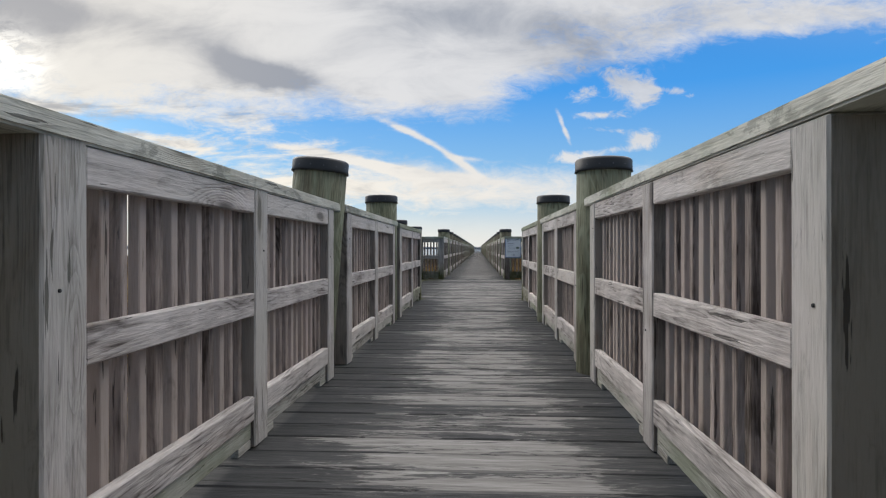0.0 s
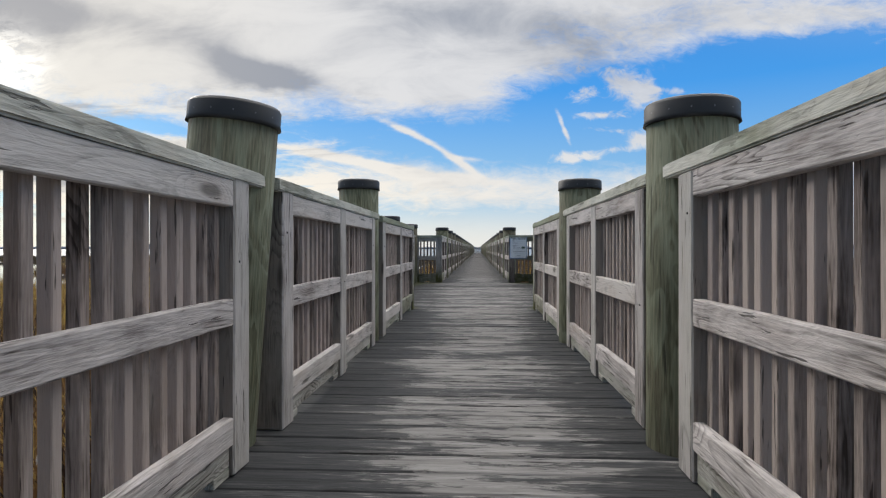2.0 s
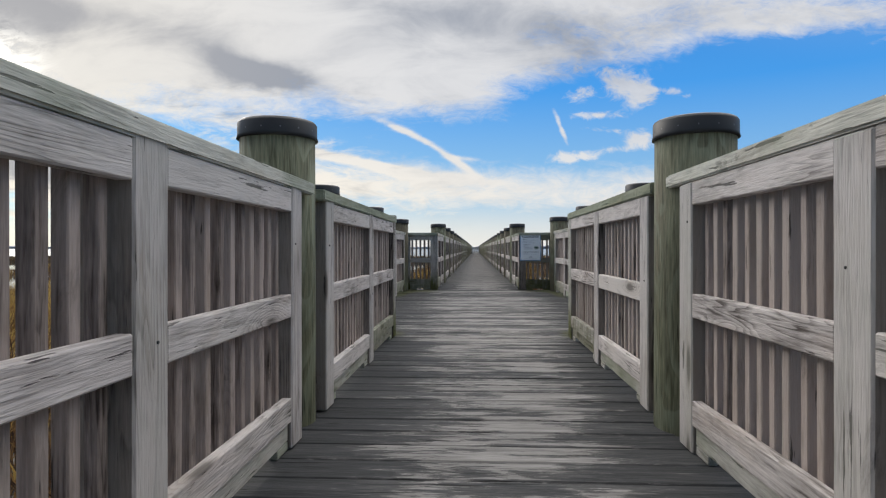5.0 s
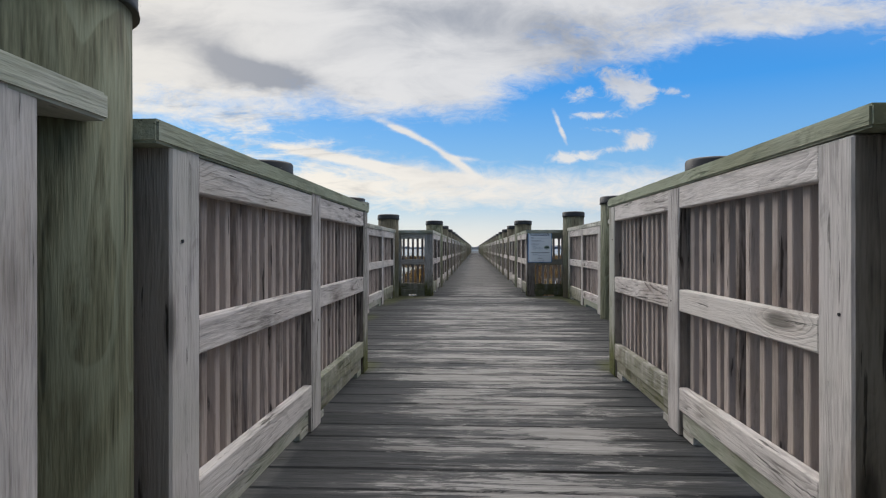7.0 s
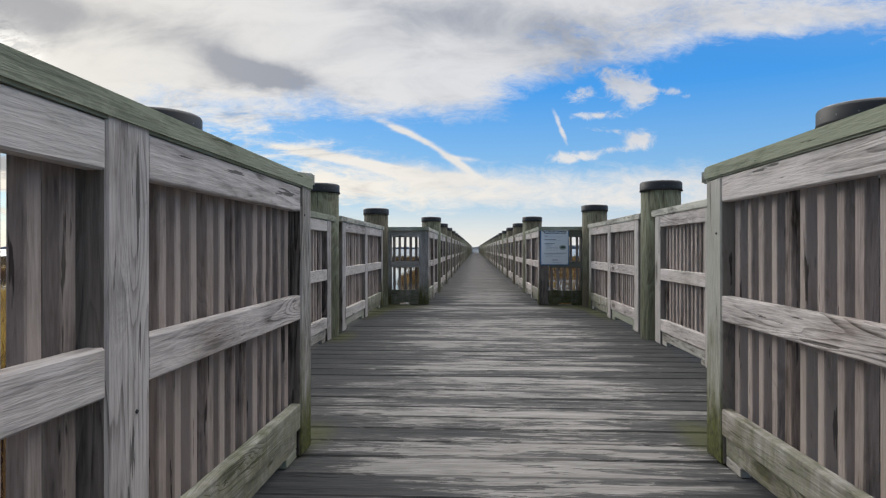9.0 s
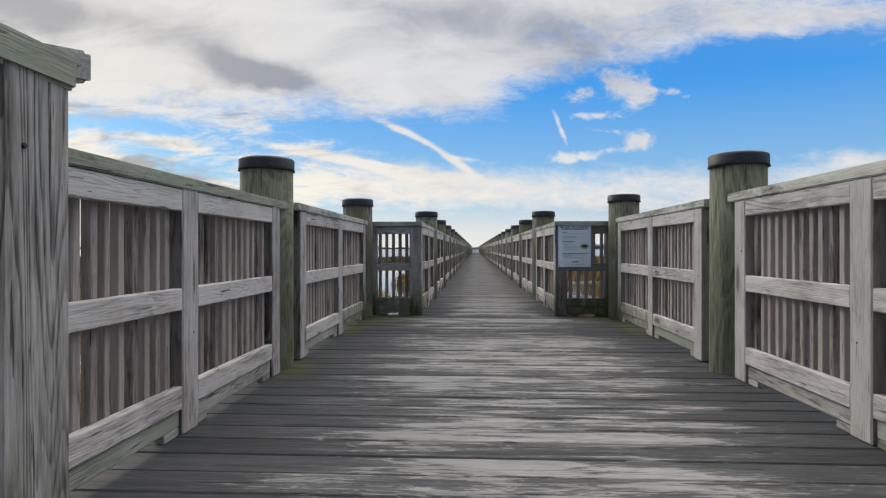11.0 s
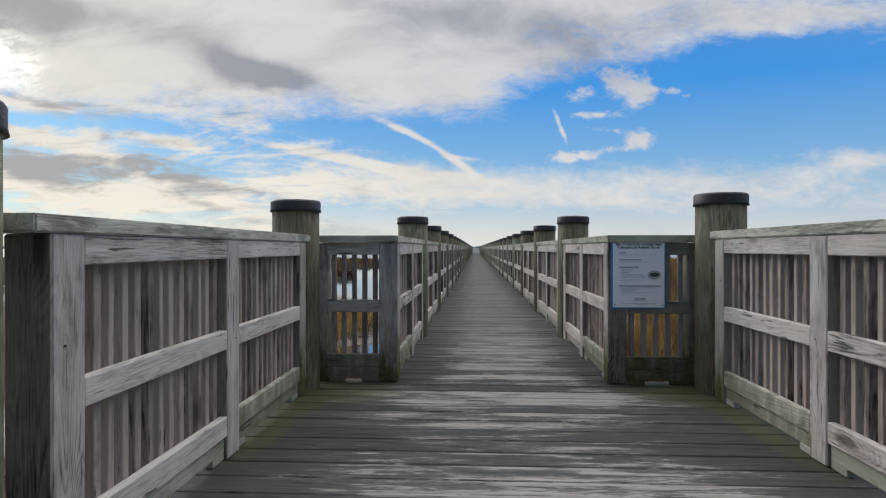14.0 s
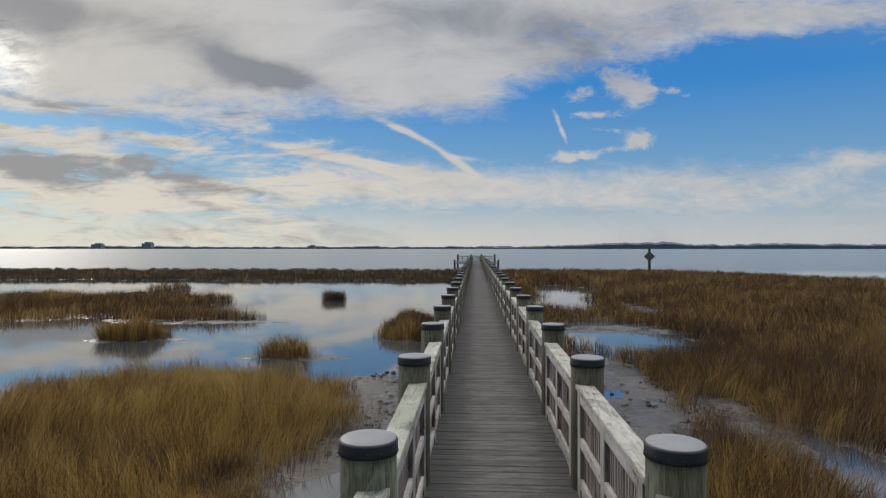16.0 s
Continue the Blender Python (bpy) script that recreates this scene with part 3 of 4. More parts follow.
def mesh_from(name, verts, faces, mat, smooth=False):
    me = bpy.data.meshes.new(name)
    me.from_pydata(verts, [], faces)
    me.materials.append(mat)
    if smooth:
        me.polygons.foreach_set('use_smooth', [True] * len(me.polygons))
    me.update()
    return me


def lathe(name, rows, mat, seg=36, seed=None, wav=0.0):
    """A turned shape from (radius, height) rows, closed at both ends."""
    vs, fs = [], []
    r = random.Random(seed)
    ph = [r.uniform(0, 6.28) for _ in range(3)]
    for rad, h in rows:
        for i in range(seg):
            a = 2 * math.pi * i / seg
            k = 1 + wav * (math.sin(2 * a + ph[0]) + 0.6 * math.sin(3 * a + ph[1]) + 0.5 * math.sin(5 * a + ph[2] + h))
            vs.append((rad * k * math.cos(a), rad * k * math.sin(a), h))
    for j in range(len(rows) - 1):
        for i in range(seg):
            i2 = (i + 1) % seg
            fs.append((j * seg + i, j * seg + i2, (j + 1) * seg + i2, (j + 1) * seg + i))
    fs.append(tuple(range(seg - 1, -1, -1)))
    fs.append(tuple((len(rows) - 1) * seg + i for i in range(seg)))
    me = mesh_from(name, vs, fs, mat, True)
    me.polygons[-1].use_smooth = me.polygons[-2].use_smooth = False
    return me


# ---------------------------------------------------------------- the pier's plan
FACE = 0.762                    # inner face of the narrow walkway's railing
WIDE_L, WIDE_R = -1.345, 1.38   # inner faces on the wide landing
CAP_TOP, CAP_T = 1.078, 0.052
POST = 0.14
GAP = 0.39                      # break in the railing round a piling
MUD_Z = -1.0
STEP = 2.74
FIRST_FAR = 17.62
FAR_PILES = [FIRST_FAR + STEP * i for i in range(35)]
HEAD_Y0, HEAD_Y1, HEAD_X = FAR_PILES[-1], FAR_PILES[-1] + 13.0, 3.35


# ---------------------------------------------------------------- railing
def rail_set(parent, y0, y1, out, joined, low=None, drop=0.0):
    """Rails, toe board, blocks and pickets between two posts, along y."""
    ln, yc = y1 - y0, (y0 + y1) / 2
    x_rail = out * 0.021
    for nm, z, h in (('top_rail', 0.98, 0.089), ('middle_rail', 0.558, 0.090), ('bottom_rail', 0.155, 0.094)):
        mt = low if low and z < 0.3 else WOOD_Y
        z -= drop if z > 0.9 else 0.0
        part(nm, block(0.038, ln, h, mt, 0.004), mt, parent, (x_rail, yc, z))
    mt = low or TOE_Y
    part('toe_board', block(0.036, ln, 0.072, mt, 0.005), mt, parent, (x_rail + out * 0.013, yc, 0.070))
    for yb in (y0 + 0.06, y1 - 0.06):
        part('spacer_block', block(0.034, 0.12, 0.033, TOE_Y, 0.003), TOE_Y, parent, (x_rail + out * 0.013, yb, 0.0165))
    count = max(3, round(ln / 0.082))
    gap = ln / count
    ys = [y0 + gap * (i + 0.5) for i in range(count)]
    x_p = out * 0.061
    if joined:
        vs, fs = [], []
        for y in ys:
            b = len(vs)
            for dx, dy in ((-0.016, -0.017), (0.016, -0.017), (0.016, 0.017), (-0.016, 0.017)):
                vs += [(x_p + dx, y + dy, 0.06), (x_p + dx, y + dy, 1.02)]
            for i in range(4):
                a, c = b + 2 * i, b + 2 * ((i + 1) % 4)
                fs.append((a, c, c + 1, a + 1))
        tagged(part('pickets', mesh_from('pickets', vs, fs, PICKET), PICKET, parent), kind='stuff')
    else:
        for i, y in enumerate(ys):
            part('picket', block(0.034, 0.036, 0.96, PICKET, 0.003, i % 4, 0.0025), PICKET, parent, (x_p - out * 0.002, y + random.uniform(-0.005, 0.005), 0.54))


def bolt_head():
    if 'bolt' not in CACHE:
        CACHE['bolt'] = lathe('bolt', [(0.0042, -0.004), (0.0042, 0.001), (0.003, 0.002)], BAND, 8)
    return CACHE['bolt']


def railing(side, face, y0, y1, label, start='piling', end='piling', joined=False, mossy=(), cap=None, drop=0.0):
    """One length of railing between two pilings. side -1: left of the walk, 1: right of it."""
    rail = thing('railing', (face, y0, 0), label, 'railing', 'railing lengths along the pier')
    ln = y1 - y0
    for i, y in enumerate((POST / 2, ln / 2, ln - POST / 2)):
        mt = MOSSY_Z if i in mossy else WOOD_Z
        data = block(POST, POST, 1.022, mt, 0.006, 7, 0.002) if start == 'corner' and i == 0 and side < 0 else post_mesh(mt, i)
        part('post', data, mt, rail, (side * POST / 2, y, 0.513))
    if not joined:
        for y, z in ((0.05, 0.50 + 0.37 * random.random()), (ln / 2 + 0.02, 0.30 + 0.5 * random.random()), (ln - 0.10, 0.70 + 0.25 * random.random())):
            part('bolt', bolt_head(), BAND, rail, (-side * 0.002, y, z), rot=(0, side * radians(-90), 0))
    half = (ln - 3 * POST) / 2
    rail_set(rail, POST, POST + half, side, joined, MOSSY_Y if 0 in mossy else None, drop)
    rail_set(rail, ln / 2 + POST / 2, ln - POST, side, joined, MOSSY_Y if 2 in mossy else None, drop)
    a, b = -0.07, ln + 0.17
    i, o = -side * 0.006, side * 0.178
    if start == 'corner':
        poly = [(i, -0.045), (o, -0.045 + 0.184), (o, b), (i, b)]
    else:
        if start == 'long':
            a = -0.2
        if end == 'free':
            b = ln + 0.006
        if start == 'long' and side > 0:
            b = ln + 0.25
        poly = [(i, a), (o, a), (o, b), (i, b)]
    part('cap_board', prism([(round(p, 4), round(q, 4)) for p, q in poly], CAP_TOP - CAP_T - drop, CAP_TOP - drop, cap or CAP_Y), CAP_Y, rail, label='olive green cap board' if cap else 'greenish weathered cap board')
    return rail


GREY = 'weathered grey timber railing with square posts and close pickets'
for side in (-1, 1):
    for y0, y1, s, e in ((-4.30, -1.95, 'piling', 'piling'), (-1.56, 0.79, 'piling', 'piling'), (1.15 if side < 0 else 1.18, 3.59 if side < 0 else 3.62, 'long', 'piling'),
                         (3.965 if side < 0 else 4.07, 6.27 if side < 0 else 6.30, 'piling', 'piling'), (6.68 if side < 0 else 6.745, 9.19, 'piling', 'free')):
        one = railing(side, side * FACE, y0, y1, GREY, s, e, mossy=(2,) if e == 'free' else (), cap=CAP_GREEN if e == 'free' else None, drop=(0.014 if 3 < y0 < 5 else 0.022 if y0 > 1.0 else 0.0) if side < 0 else 0.0)
        if side > 0:
            one.scale.z = 1.008
    wide = WIDE_L if side < 0 else WIDE_R
    for y0, y1 in ((9.62, 11.96), (12.40 if side < 0 else 12.48, 14.88)):
        one = railing(side, wide, y0, y1, 'weathered grey timber railing beside the wide landing', mossy=(2,) if y0 > 12 else (), cap=CAP_GREEN if side < 0 and y0 < 10 else None, drop=0.016 if side < 0 and y0 < 10 else 0.0)
        if side > 0:
            one.scale.z = 1.018
    railing(side, side * FACE, 15.24, FIRST_FAR - GAP / 2, 'weathered timber railing with a mossy corner post', 'corner', mossy=(0,))
    near_one = far_one = None
    for a, b in zip(FAR_PILES, FAR_PILES[1:]):
        y0 = a + GAP / 2
        joined = y0 > 42
        model = far_one if joined else near_one
        if model is None:
            model = railing(side, side * FACE, y0, b - GAP / 2, 'weathered timber railing over the marsh', joined=joined)
            if joined:
                far_one = model
            else:
                near_one = model
        else:
            copy_thing(model, pose(side * FACE, y0, 0))


def cross_railing(x0, x1, y, facing, label, across=MOSSY_X, upright=MOSSY_Z):
    """A short railing across the pier, from a corner post's flank at x0 to a piling at x1; facing -1: it faces back along the walk."""
    rail = thing('cross_railing', (0, y, 0), label, 'railing', 'short cross railings')
    s = 1 if x1 > x0 else -1
    xe = x1 - s * 0.10
    part('post', block(0.07, POST, 1.022, upright, 0.005, 3, 0.002), upright, rail, (xe + s * 0.065, POST / 2, 0.513))
    ln, xc = abs(xe + s * 0.03 - x0), (x0 + xe + s * 0.03) / 2
    yr = 0.021 if facing < 0 else POST - 0.021
    yp = yr + 0.040 * (1 if facing < 0 else -1)
    for nm, z, h in (('top_rail', 0.98, 0.089), ('middle_rail', 0.558, 0.090), ('bottom_rail', 0.155, 0.094)):
        part(nm, block(ln, 0.038, h, across, 0.004), across, rail, (xc, yr, z))
    part('toe_board', block(ln, 0.036, 0.078, across, 0.004), across, rail, (xc, yr, 0.067))
    for xb in (x0 + s * 0.07, xe - s * 0.04):
        part('spacer_block', block(0.12, 0.034, 0.030, across, 0.003), across, rail, (xb, yr, 0.014))
    count = max(3, round(ln / 0.082))
    for i in range(count):
        x = x0 + s * ln * (i + 0.5) / count
        part('picket', block(0.034, 0.032, 0.96, PICKET, 0.003, i % 4, 0.0025), PICKET, rail, (x, yp, 0.54))
    i, o = (-0.045, -0.045 + 0.184) if facing < 0 else (POST + 0.045, POST + 0.045 - 0.184)
    edge = x0 - s * (POST - 0.006 + 0.012)
    poly = [(edge, i), (x1, i), (x1, o), (edge + s * 0.184, o)]
    part('cap_board', prism([(round(p, 4), round(q, 4)) for p, q in poly], CAP_TOP - CAP_T, CAP_TOP, CAP_X), CAP_X, rail, label='greenish weathered cap board')
    return rail


cross_railing(-FACE - POST, -1.36, 15.24, -1, 'short weathered cross railing with open pickets')
cross_railing(FACE + POST, 1.41, 15.24, -1, 'mossy cross railing behind the sign, shade in its colour', SHADE_X, SHADE_Z)
cross_railing(-FACE - POST, -1.36, 9.05, 1, 'short weathered cross railing at the landing')
cross_railing(FACE + POST, 1.41, 9.05, 1, 'short weathered cross railing at the landing')


# ---------------------------------------------------------------- pilings
def piling(x, y, top, seed, lean=(0.0, 0.0), radius=0.168, label='round treated piling with a dark metal cap'):
    p = thing('piling', (x, y, 0), label, 'piling', 'pilings along the pier')
    key = ('pile', seed % 5, round(top, 2), round(radius, 3))
    if key not in CACHE:
        r = radius
        CACHE[key] = lathe('shaft', [(r * 1.04, -2.4), (r * 1.02, -1.0), (r * 1.0, 0.0), (r * 0.995, 0.6), (r * 0.985, top - 0.01)], PILE, 36, seed, 0.012)
        rc = r + 0.007
        CACHE[key + ('b',)] = lathe('band', [(rc + 0.004, top - 0.080), (rc, top - 0.062), (rc, top - 0.012), (rc - 0.006, top - 0.002)], BAND, 40, seed, 0.004)
        CACHE[key + ('l',)] = lathe('lid', [(rc - 0.008, top - 0.003), (rc - 0.014, top + 0.003), (rc * 0.5, top + 0.010)], LID, 40, seed, 0.004)
        vs, fs = [], []
        for i in range(14):
            a = 2 * math.pi * (i + 0.3) / 14
            c, s = math.cos(a), math.sin(a)
            b = len(vs)
            for dt, dz in ((-0.004, 0), (0, -0.004), (0.004, 0), (0, 0.004)):
                vs.append(((rc + 0.0045) * c - dt * s, (rc + 0.0045) * s + dt * c, top - 0.045 + dz))
            fs.append((b, b + 1, b + 2, b + 3))
        CACHE[key + ('n',)] = mesh_from('nails', vs, fs, NAIL)
    rot = lean + (0.0,) if lean[1] else (0.0, 0.0, 0.7 * seed)
    sh = part('shaft', CACHE[key], PILE, p, rot=rot)
    band = part('band', CACHE[key + ('b',)], BAND, p, rot=rot, label='dark cap band with small nails')
    tagged(part('nails', CACHE[key + ('n',)], NAIL, band), kind='stuff')
    part('lid', CACHE[key + ('l',)], LID, p, rot=rot, label='pale grey flat lid')
    return p


seed = 0
for y in (-4.5, -1.75, 0.86, 3.865, 6.52):
    for side in (-1, 1):
        seed += 1
        lean = (0.0, radians(4.4)) if (side < 0 and y == 3.865) else (0, 0)
        x = side * (FACE + 0.13) - (0.10 if lean[1] else 0)
        if y == 6.52:
            x += -0.055 if side < 0 else 0.012
        piling(x, 3.775 if lean[1] else y, 1.335 if side > 0 else (1.328 if lean[1] else 1.345), seed, lean)
for y, hl, hr in ((9.42, 1.36, 1.36), (12.16, 1.34, 1.35), (15.06, 1.32, 1.355)):
    for side, h in ((-1, hl), (1, hr)):
        seed += 1
        piling((WIDE_L - (0.125 if y > 15 else 0.155)) if side < 0 else (WIDE_R + 0.11), y, h, seed)
for y in FAR_PILES:
    for side in (-1, 1):
        seed += 1
        piling(side * (FACE + 0.135), y, 1.328, seed)

# ---------------------------------------------------------------- sign
def notice_sign():
    s = thing('notice_sign', (0.977, 15.222, 0.799), 'white notice sign with a blue border screwed to the railing', 'sign')
    w, h = 0.390, 0.502
    part('border', block(w, 0.010, h, SIGN_BLUE, 0.002), SIGN_BLUE, s, (0, 0, 0), 'blue border')
    part('face', block(w - 0.026, 0.006, h - 0.024, SIGN_WHITE, 0.001), SIGN_WHITE, s, (0, -0.005, 0), 'pale blue white panel')
    yf = -0.0125

    def line(x0, x1, z, t, mat=INK):
        t = t * 0.72
        part('text_line', block(x1 - x0, 0.002, t, mat, 0.0), mat, s, ((x0 + x1) / 2, yf + 0.003, z))

    for txt, z in (('Blue Crabs in the Coastal Bays,', 0.214), ('Tributaries & Atlantic Ocean', 0.191)):
        cu = bpy.data.curves.new('heading', 'FONT')
        cu.body, cu.size, cu.align_x, cu.align_y, cu.extrude = txt, 0.0258, 'CENTER', 'CENTER', 0.0006
        cu.offset = 0.0007
        cu.materials.append(INK)
        ob = new('heading', cu)
        ob.parent = s
        ob.location, ob.rotation_euler = (0, yf + 0.002, z), (radians(90), 0, 0)
        tagged(ob, 'dark blue heading letters')
    for x0, x1, z, t in ((-0.14, -0.09, 0.152, 0.007), (-0.14, 0.125, 0.138, 0.003), (-0.14, 0.015, 0.102, 0.007), (-0.14, 0.07, 0.087, 0.003),
                         (-0.14, 0.0, 0.050, 0.007), (-0.125, -0.035, 0.035, 0.003), (-0.125, -0.04, 0.023, 0.003), (-0.125, -0.07, 0.011, 0.003),
                         (-0.115, 0.03, -0.001, 0.003), (-0.115, 0.05, -0.012, 0.003), (-0.125, 0.05, -0.022, 0.003), (-0.125, 0.04, -0.043, 0.003),
                         (-0.14, 0.155, -0.085, 0.008), (-0.14, 0.13, -0.099, 0.003), (-0.125, -0.01, -0.110, 0.003), (-0.125, -0.03, -0.121, 0.003),
                         (-0.125, 0.13, -0.134, 0.003), (-0.03, 0.05, -0.178, 0.008), (-0.03, 0.04, -0.190, 0.004), (-0.12, 0.13, -0.210, 0.0025), (-0.03, 0.06, -0.216, 0.0025)):
        line(x0, x1, z, t, INK_FAINT if t < 0.006 else INK)
    part('picture_ground', prism(tuple((round(0.11 + 0.048 * math.cos(a * 0.393), 4), round(0.033 * math.sin(a * 0.393), 4)) for a in range(16)), 0, 0.002, INK_PALE, 0.0002),
         INK_PALE, s, (0, yf + 0.004, -0.006), 'pale green oval print', (radians(90), 0, 0))
    part('picture', prism(tuple((round(0.112 + 0.034 * math.cos(a * 0.393), 4), round(0.015 * math.sin(a * 0.393), 4)) for a in range(16)), 0, 0.003, INK_GREEN, 0.0002),
         INK_GREEN, s, (0, yf + 0.004, -0.004), 'dark green oval print', (radians(90), 0, 0))
    for x in (-0.17, 0.17):
        for z in (-0.222, 0.225):
            part('screw', block(0.009, 0.004, 0.009, NAIL, 0.002), NAIL, s, (x, yf + 0.003, z))


notice_sign()


# ---------------------------------------------------------------- marsh, water, far shore
def field(seed_, n_=64):
    g = np.random.RandomState(seed_).rand(n_, n_)

    def f(x, y):
        xi, yi = np.floor(x).astype(int), np.floor(y).astype(int)
        fx, fy = x - xi, y - yi
        fx, fy = fx * fx * (3 - 2 * fx), fy * fy * (3 - 2 * fy)
        a, b = g[xi % n_, yi % n_], g[(xi + 1) % n_, yi % n_]
        c, d_ = g[xi % n_, (yi + 1) % n_], g[(xi + 1) % n_, (yi + 1) % n_]
        return (a * (1 - fx) + b * fx) * (1 - fy) + (c * (1 - fx) + d_ * fx) * fy - 0.5
    return f


N1, N2, N3 = field(3), field(7), field(11)
# islands of grass (x, y, half width, half depth), then pools and creeks in the solid marsh
ISLANDS = [(-6.8, 24.0, 4.5, 6.9), (-15.0, 18.0, 9.0, 9.0), (-3.7, 28.0, 0.9, 1.6), (-25.0, 48.0, 9.2, 7.4), (-14.9, 43.2, 3.8, 1.5), (-13.4, 36.6, 1.2, 1.1),
           (-17.6, 52.5, 1.5, 1.2), (-26.0, 64.0, 2.0, 1.6), (-9.5, 53.8, 0.75, 0.8), (-6.4, 32.9, 0.85, 0.7), (-2.9, 39.8, 1.25, 4.0), (-3.4, 8.0, 2.5, 9.0), (-2.7, 17.6, 1.5, 2.8), (-8.0, 1.0, 6.4, 12.0)]
POOLS = [(5.0, 52.0, 2.1, 6.0), (6.6, 63.0, 2.6, 7.0), (5.5, 38.0, 2.2, 4.6), (3.0, 28.5, 1.1, 4.5), (4.9, 26.2, 0.7, 1.5), (5.2, 24.7, 0.8, 1.7), (5.6, 23.2, 0.9, 1.8),
         (6.2, 21.6, 1.1, 1.8), (7.2, 20.0, 1.3, 1.7), (8.8, 48.0, 0.8, 4.0), (22.0, 47.0, 2.6, 1.6), (30.0, 40.0, 4.0, 1.4)]
# shallow flats of wet mud
FLATS = [(-2.5, 27.0, 1.5, 4.2), (3.3, 28.5, 1.5, 5.0), (8.8, 48.5, 1.4, 5.5), (-5.8, 32.8, 1.7, 0.5), (-14.0, 42.0, 4.5, 1.0), (5.2, 27.0, 0.9, 1.2), (4.9, 25.0, 0.5, 2.0),
         (6.0, 40.0, 4.4, 1.3), (-13.2, 36.2, 2.0, 0.8), (0.0, 18.0, 2.0, 8.0), (-6.0, 17.0, 3.0, 1.4)]


def land(x, y):
    """Above 0: grass grows; a little below: bare mud; far below: water."""
    wob = 0.55 * N1(x * 0.35, y * 0.35) + 0.35 * N2(x * 1.1, y * 1.1) + 0.16 * N3(x * 3.1, y * 3.1)
    best = np.full(np.shape(x), -3.0)
    for cx, cy, rx, ry in ISLANDS:
        q = np.sqrt(((x - cx) / rx) ** 2 + ((y - cy) / ry) ** 2)
        best = np.maximum(best, (1 - q) * min(rx, ry, 2.2))
    strip = np.minimum(y - 77.0, 98.0 - y) / 3.0
    best = np.maximum(best, np.where(x < 4, strip, -3.0))
    coast = np.minimum(97.0 - y, (97.0 - 1.5 * np.maximum(x - 24.0, 0)) - y) / 3.0
    right = np.minimum((x - 1.4) / 1.0, np.minimum(coast, 2.0))
    for cx, cy, rx, ry in POOLS:
        q = np.sqrt(((x - cx) / rx) ** 2 + ((y - cy) / ry) ** 2)
        right = np.minimum(right, (q - 1) * min(rx, ry, 2.0))
    best = np.maximum(best, right)
    return best + wob * 1.1


def spread(lo, hi, step, far):
    inner = list(np.arange(lo, hi + step / 2, step))
    a, b, k = lo, hi, step
    out_l, out_r = [], []
    while b < far:
        k *= 1.6
        a, b = a - k, b + k
        out_l.append(a)
        out_r.append(b)
    return np.array(out_l[::-1] + inner + out_r)


def ground():
    xs, ys = spread(-46.0, 46.0, 0.42, 4400), spread(-9.0, 102.0, 0.42, 4400)
    X, Y = np.meshgrid(xs, ys)
    L = land(X, Y)
    Z = MUD_Z - 0.02 + np.clip(L, -1.2, 0.35) * 0.10 + 0.05 * N3(X * 1.7, Y * 1.7) + 0.04 * N2(X * 4.3, Y * 4.3)
    for cx, cy, rx, ry in FLATS:
        q = np.sqrt(((X - cx) / rx) ** 2 + ((Y - cy) / ry) ** 2)
        flat = MUD_Z + 0.030 - 0.10 * np.maximum(q - 0.7, 0) + 0.07 * N3(X * 1.3, Y * 1.3) + 0.05 * N2(X * 3.7, Y * 3.7)
        Z = np.where(q < 1.5, np.maximum(Z, flat), Z)
    Z[(Y > 102.5) | (Y < -9.5)] = -1.7
    h, w = X.shape
    me = bpy.data.meshes.new('ground')
    me.vertices.add(h * w)
    me.vertices.foreach_set('co', np.stack([X, Y, Z], -1).astype(np.float32).ravel())
    i = np.arange((h - 1) * (w - 1))
    r, c = i // (w - 1), i % (w - 1)
    q = np.stack([r * w + c, r * w + c + 1, (r + 1) * w + c + 1, (r + 1) * w + c], -1)
    me.loops.add(q.size)
    me.loops.foreach_set('vertex_index', q.ravel().astype(np.int32))
    me.polygons.add(len(q))
    me.polygons.foreach_set('loop_start', (np.arange(len(q)) * 4).astype(np.int32))
    me.update(calc_edges=True)
    me.polygons.foreach_set('use_smooth', [True] * len(q))
    me.materials.append(MUD)
    tagged(new('ground', me), 'dark wet mud flat of a salt marsh', 'ground', kind='structure')


ground()
tagged(new('water', mesh_from('water', [(-4400, -4400, MUD_Z), (4400, -4400, MUD_Z), (4400, 4400, MUD_Z), (-4400, 4400, MUD_Z)], [(0, 1, 2, 3)], WATER)),
       'calm shallow bay water reflecting the clouds', 'water', kind='structure')


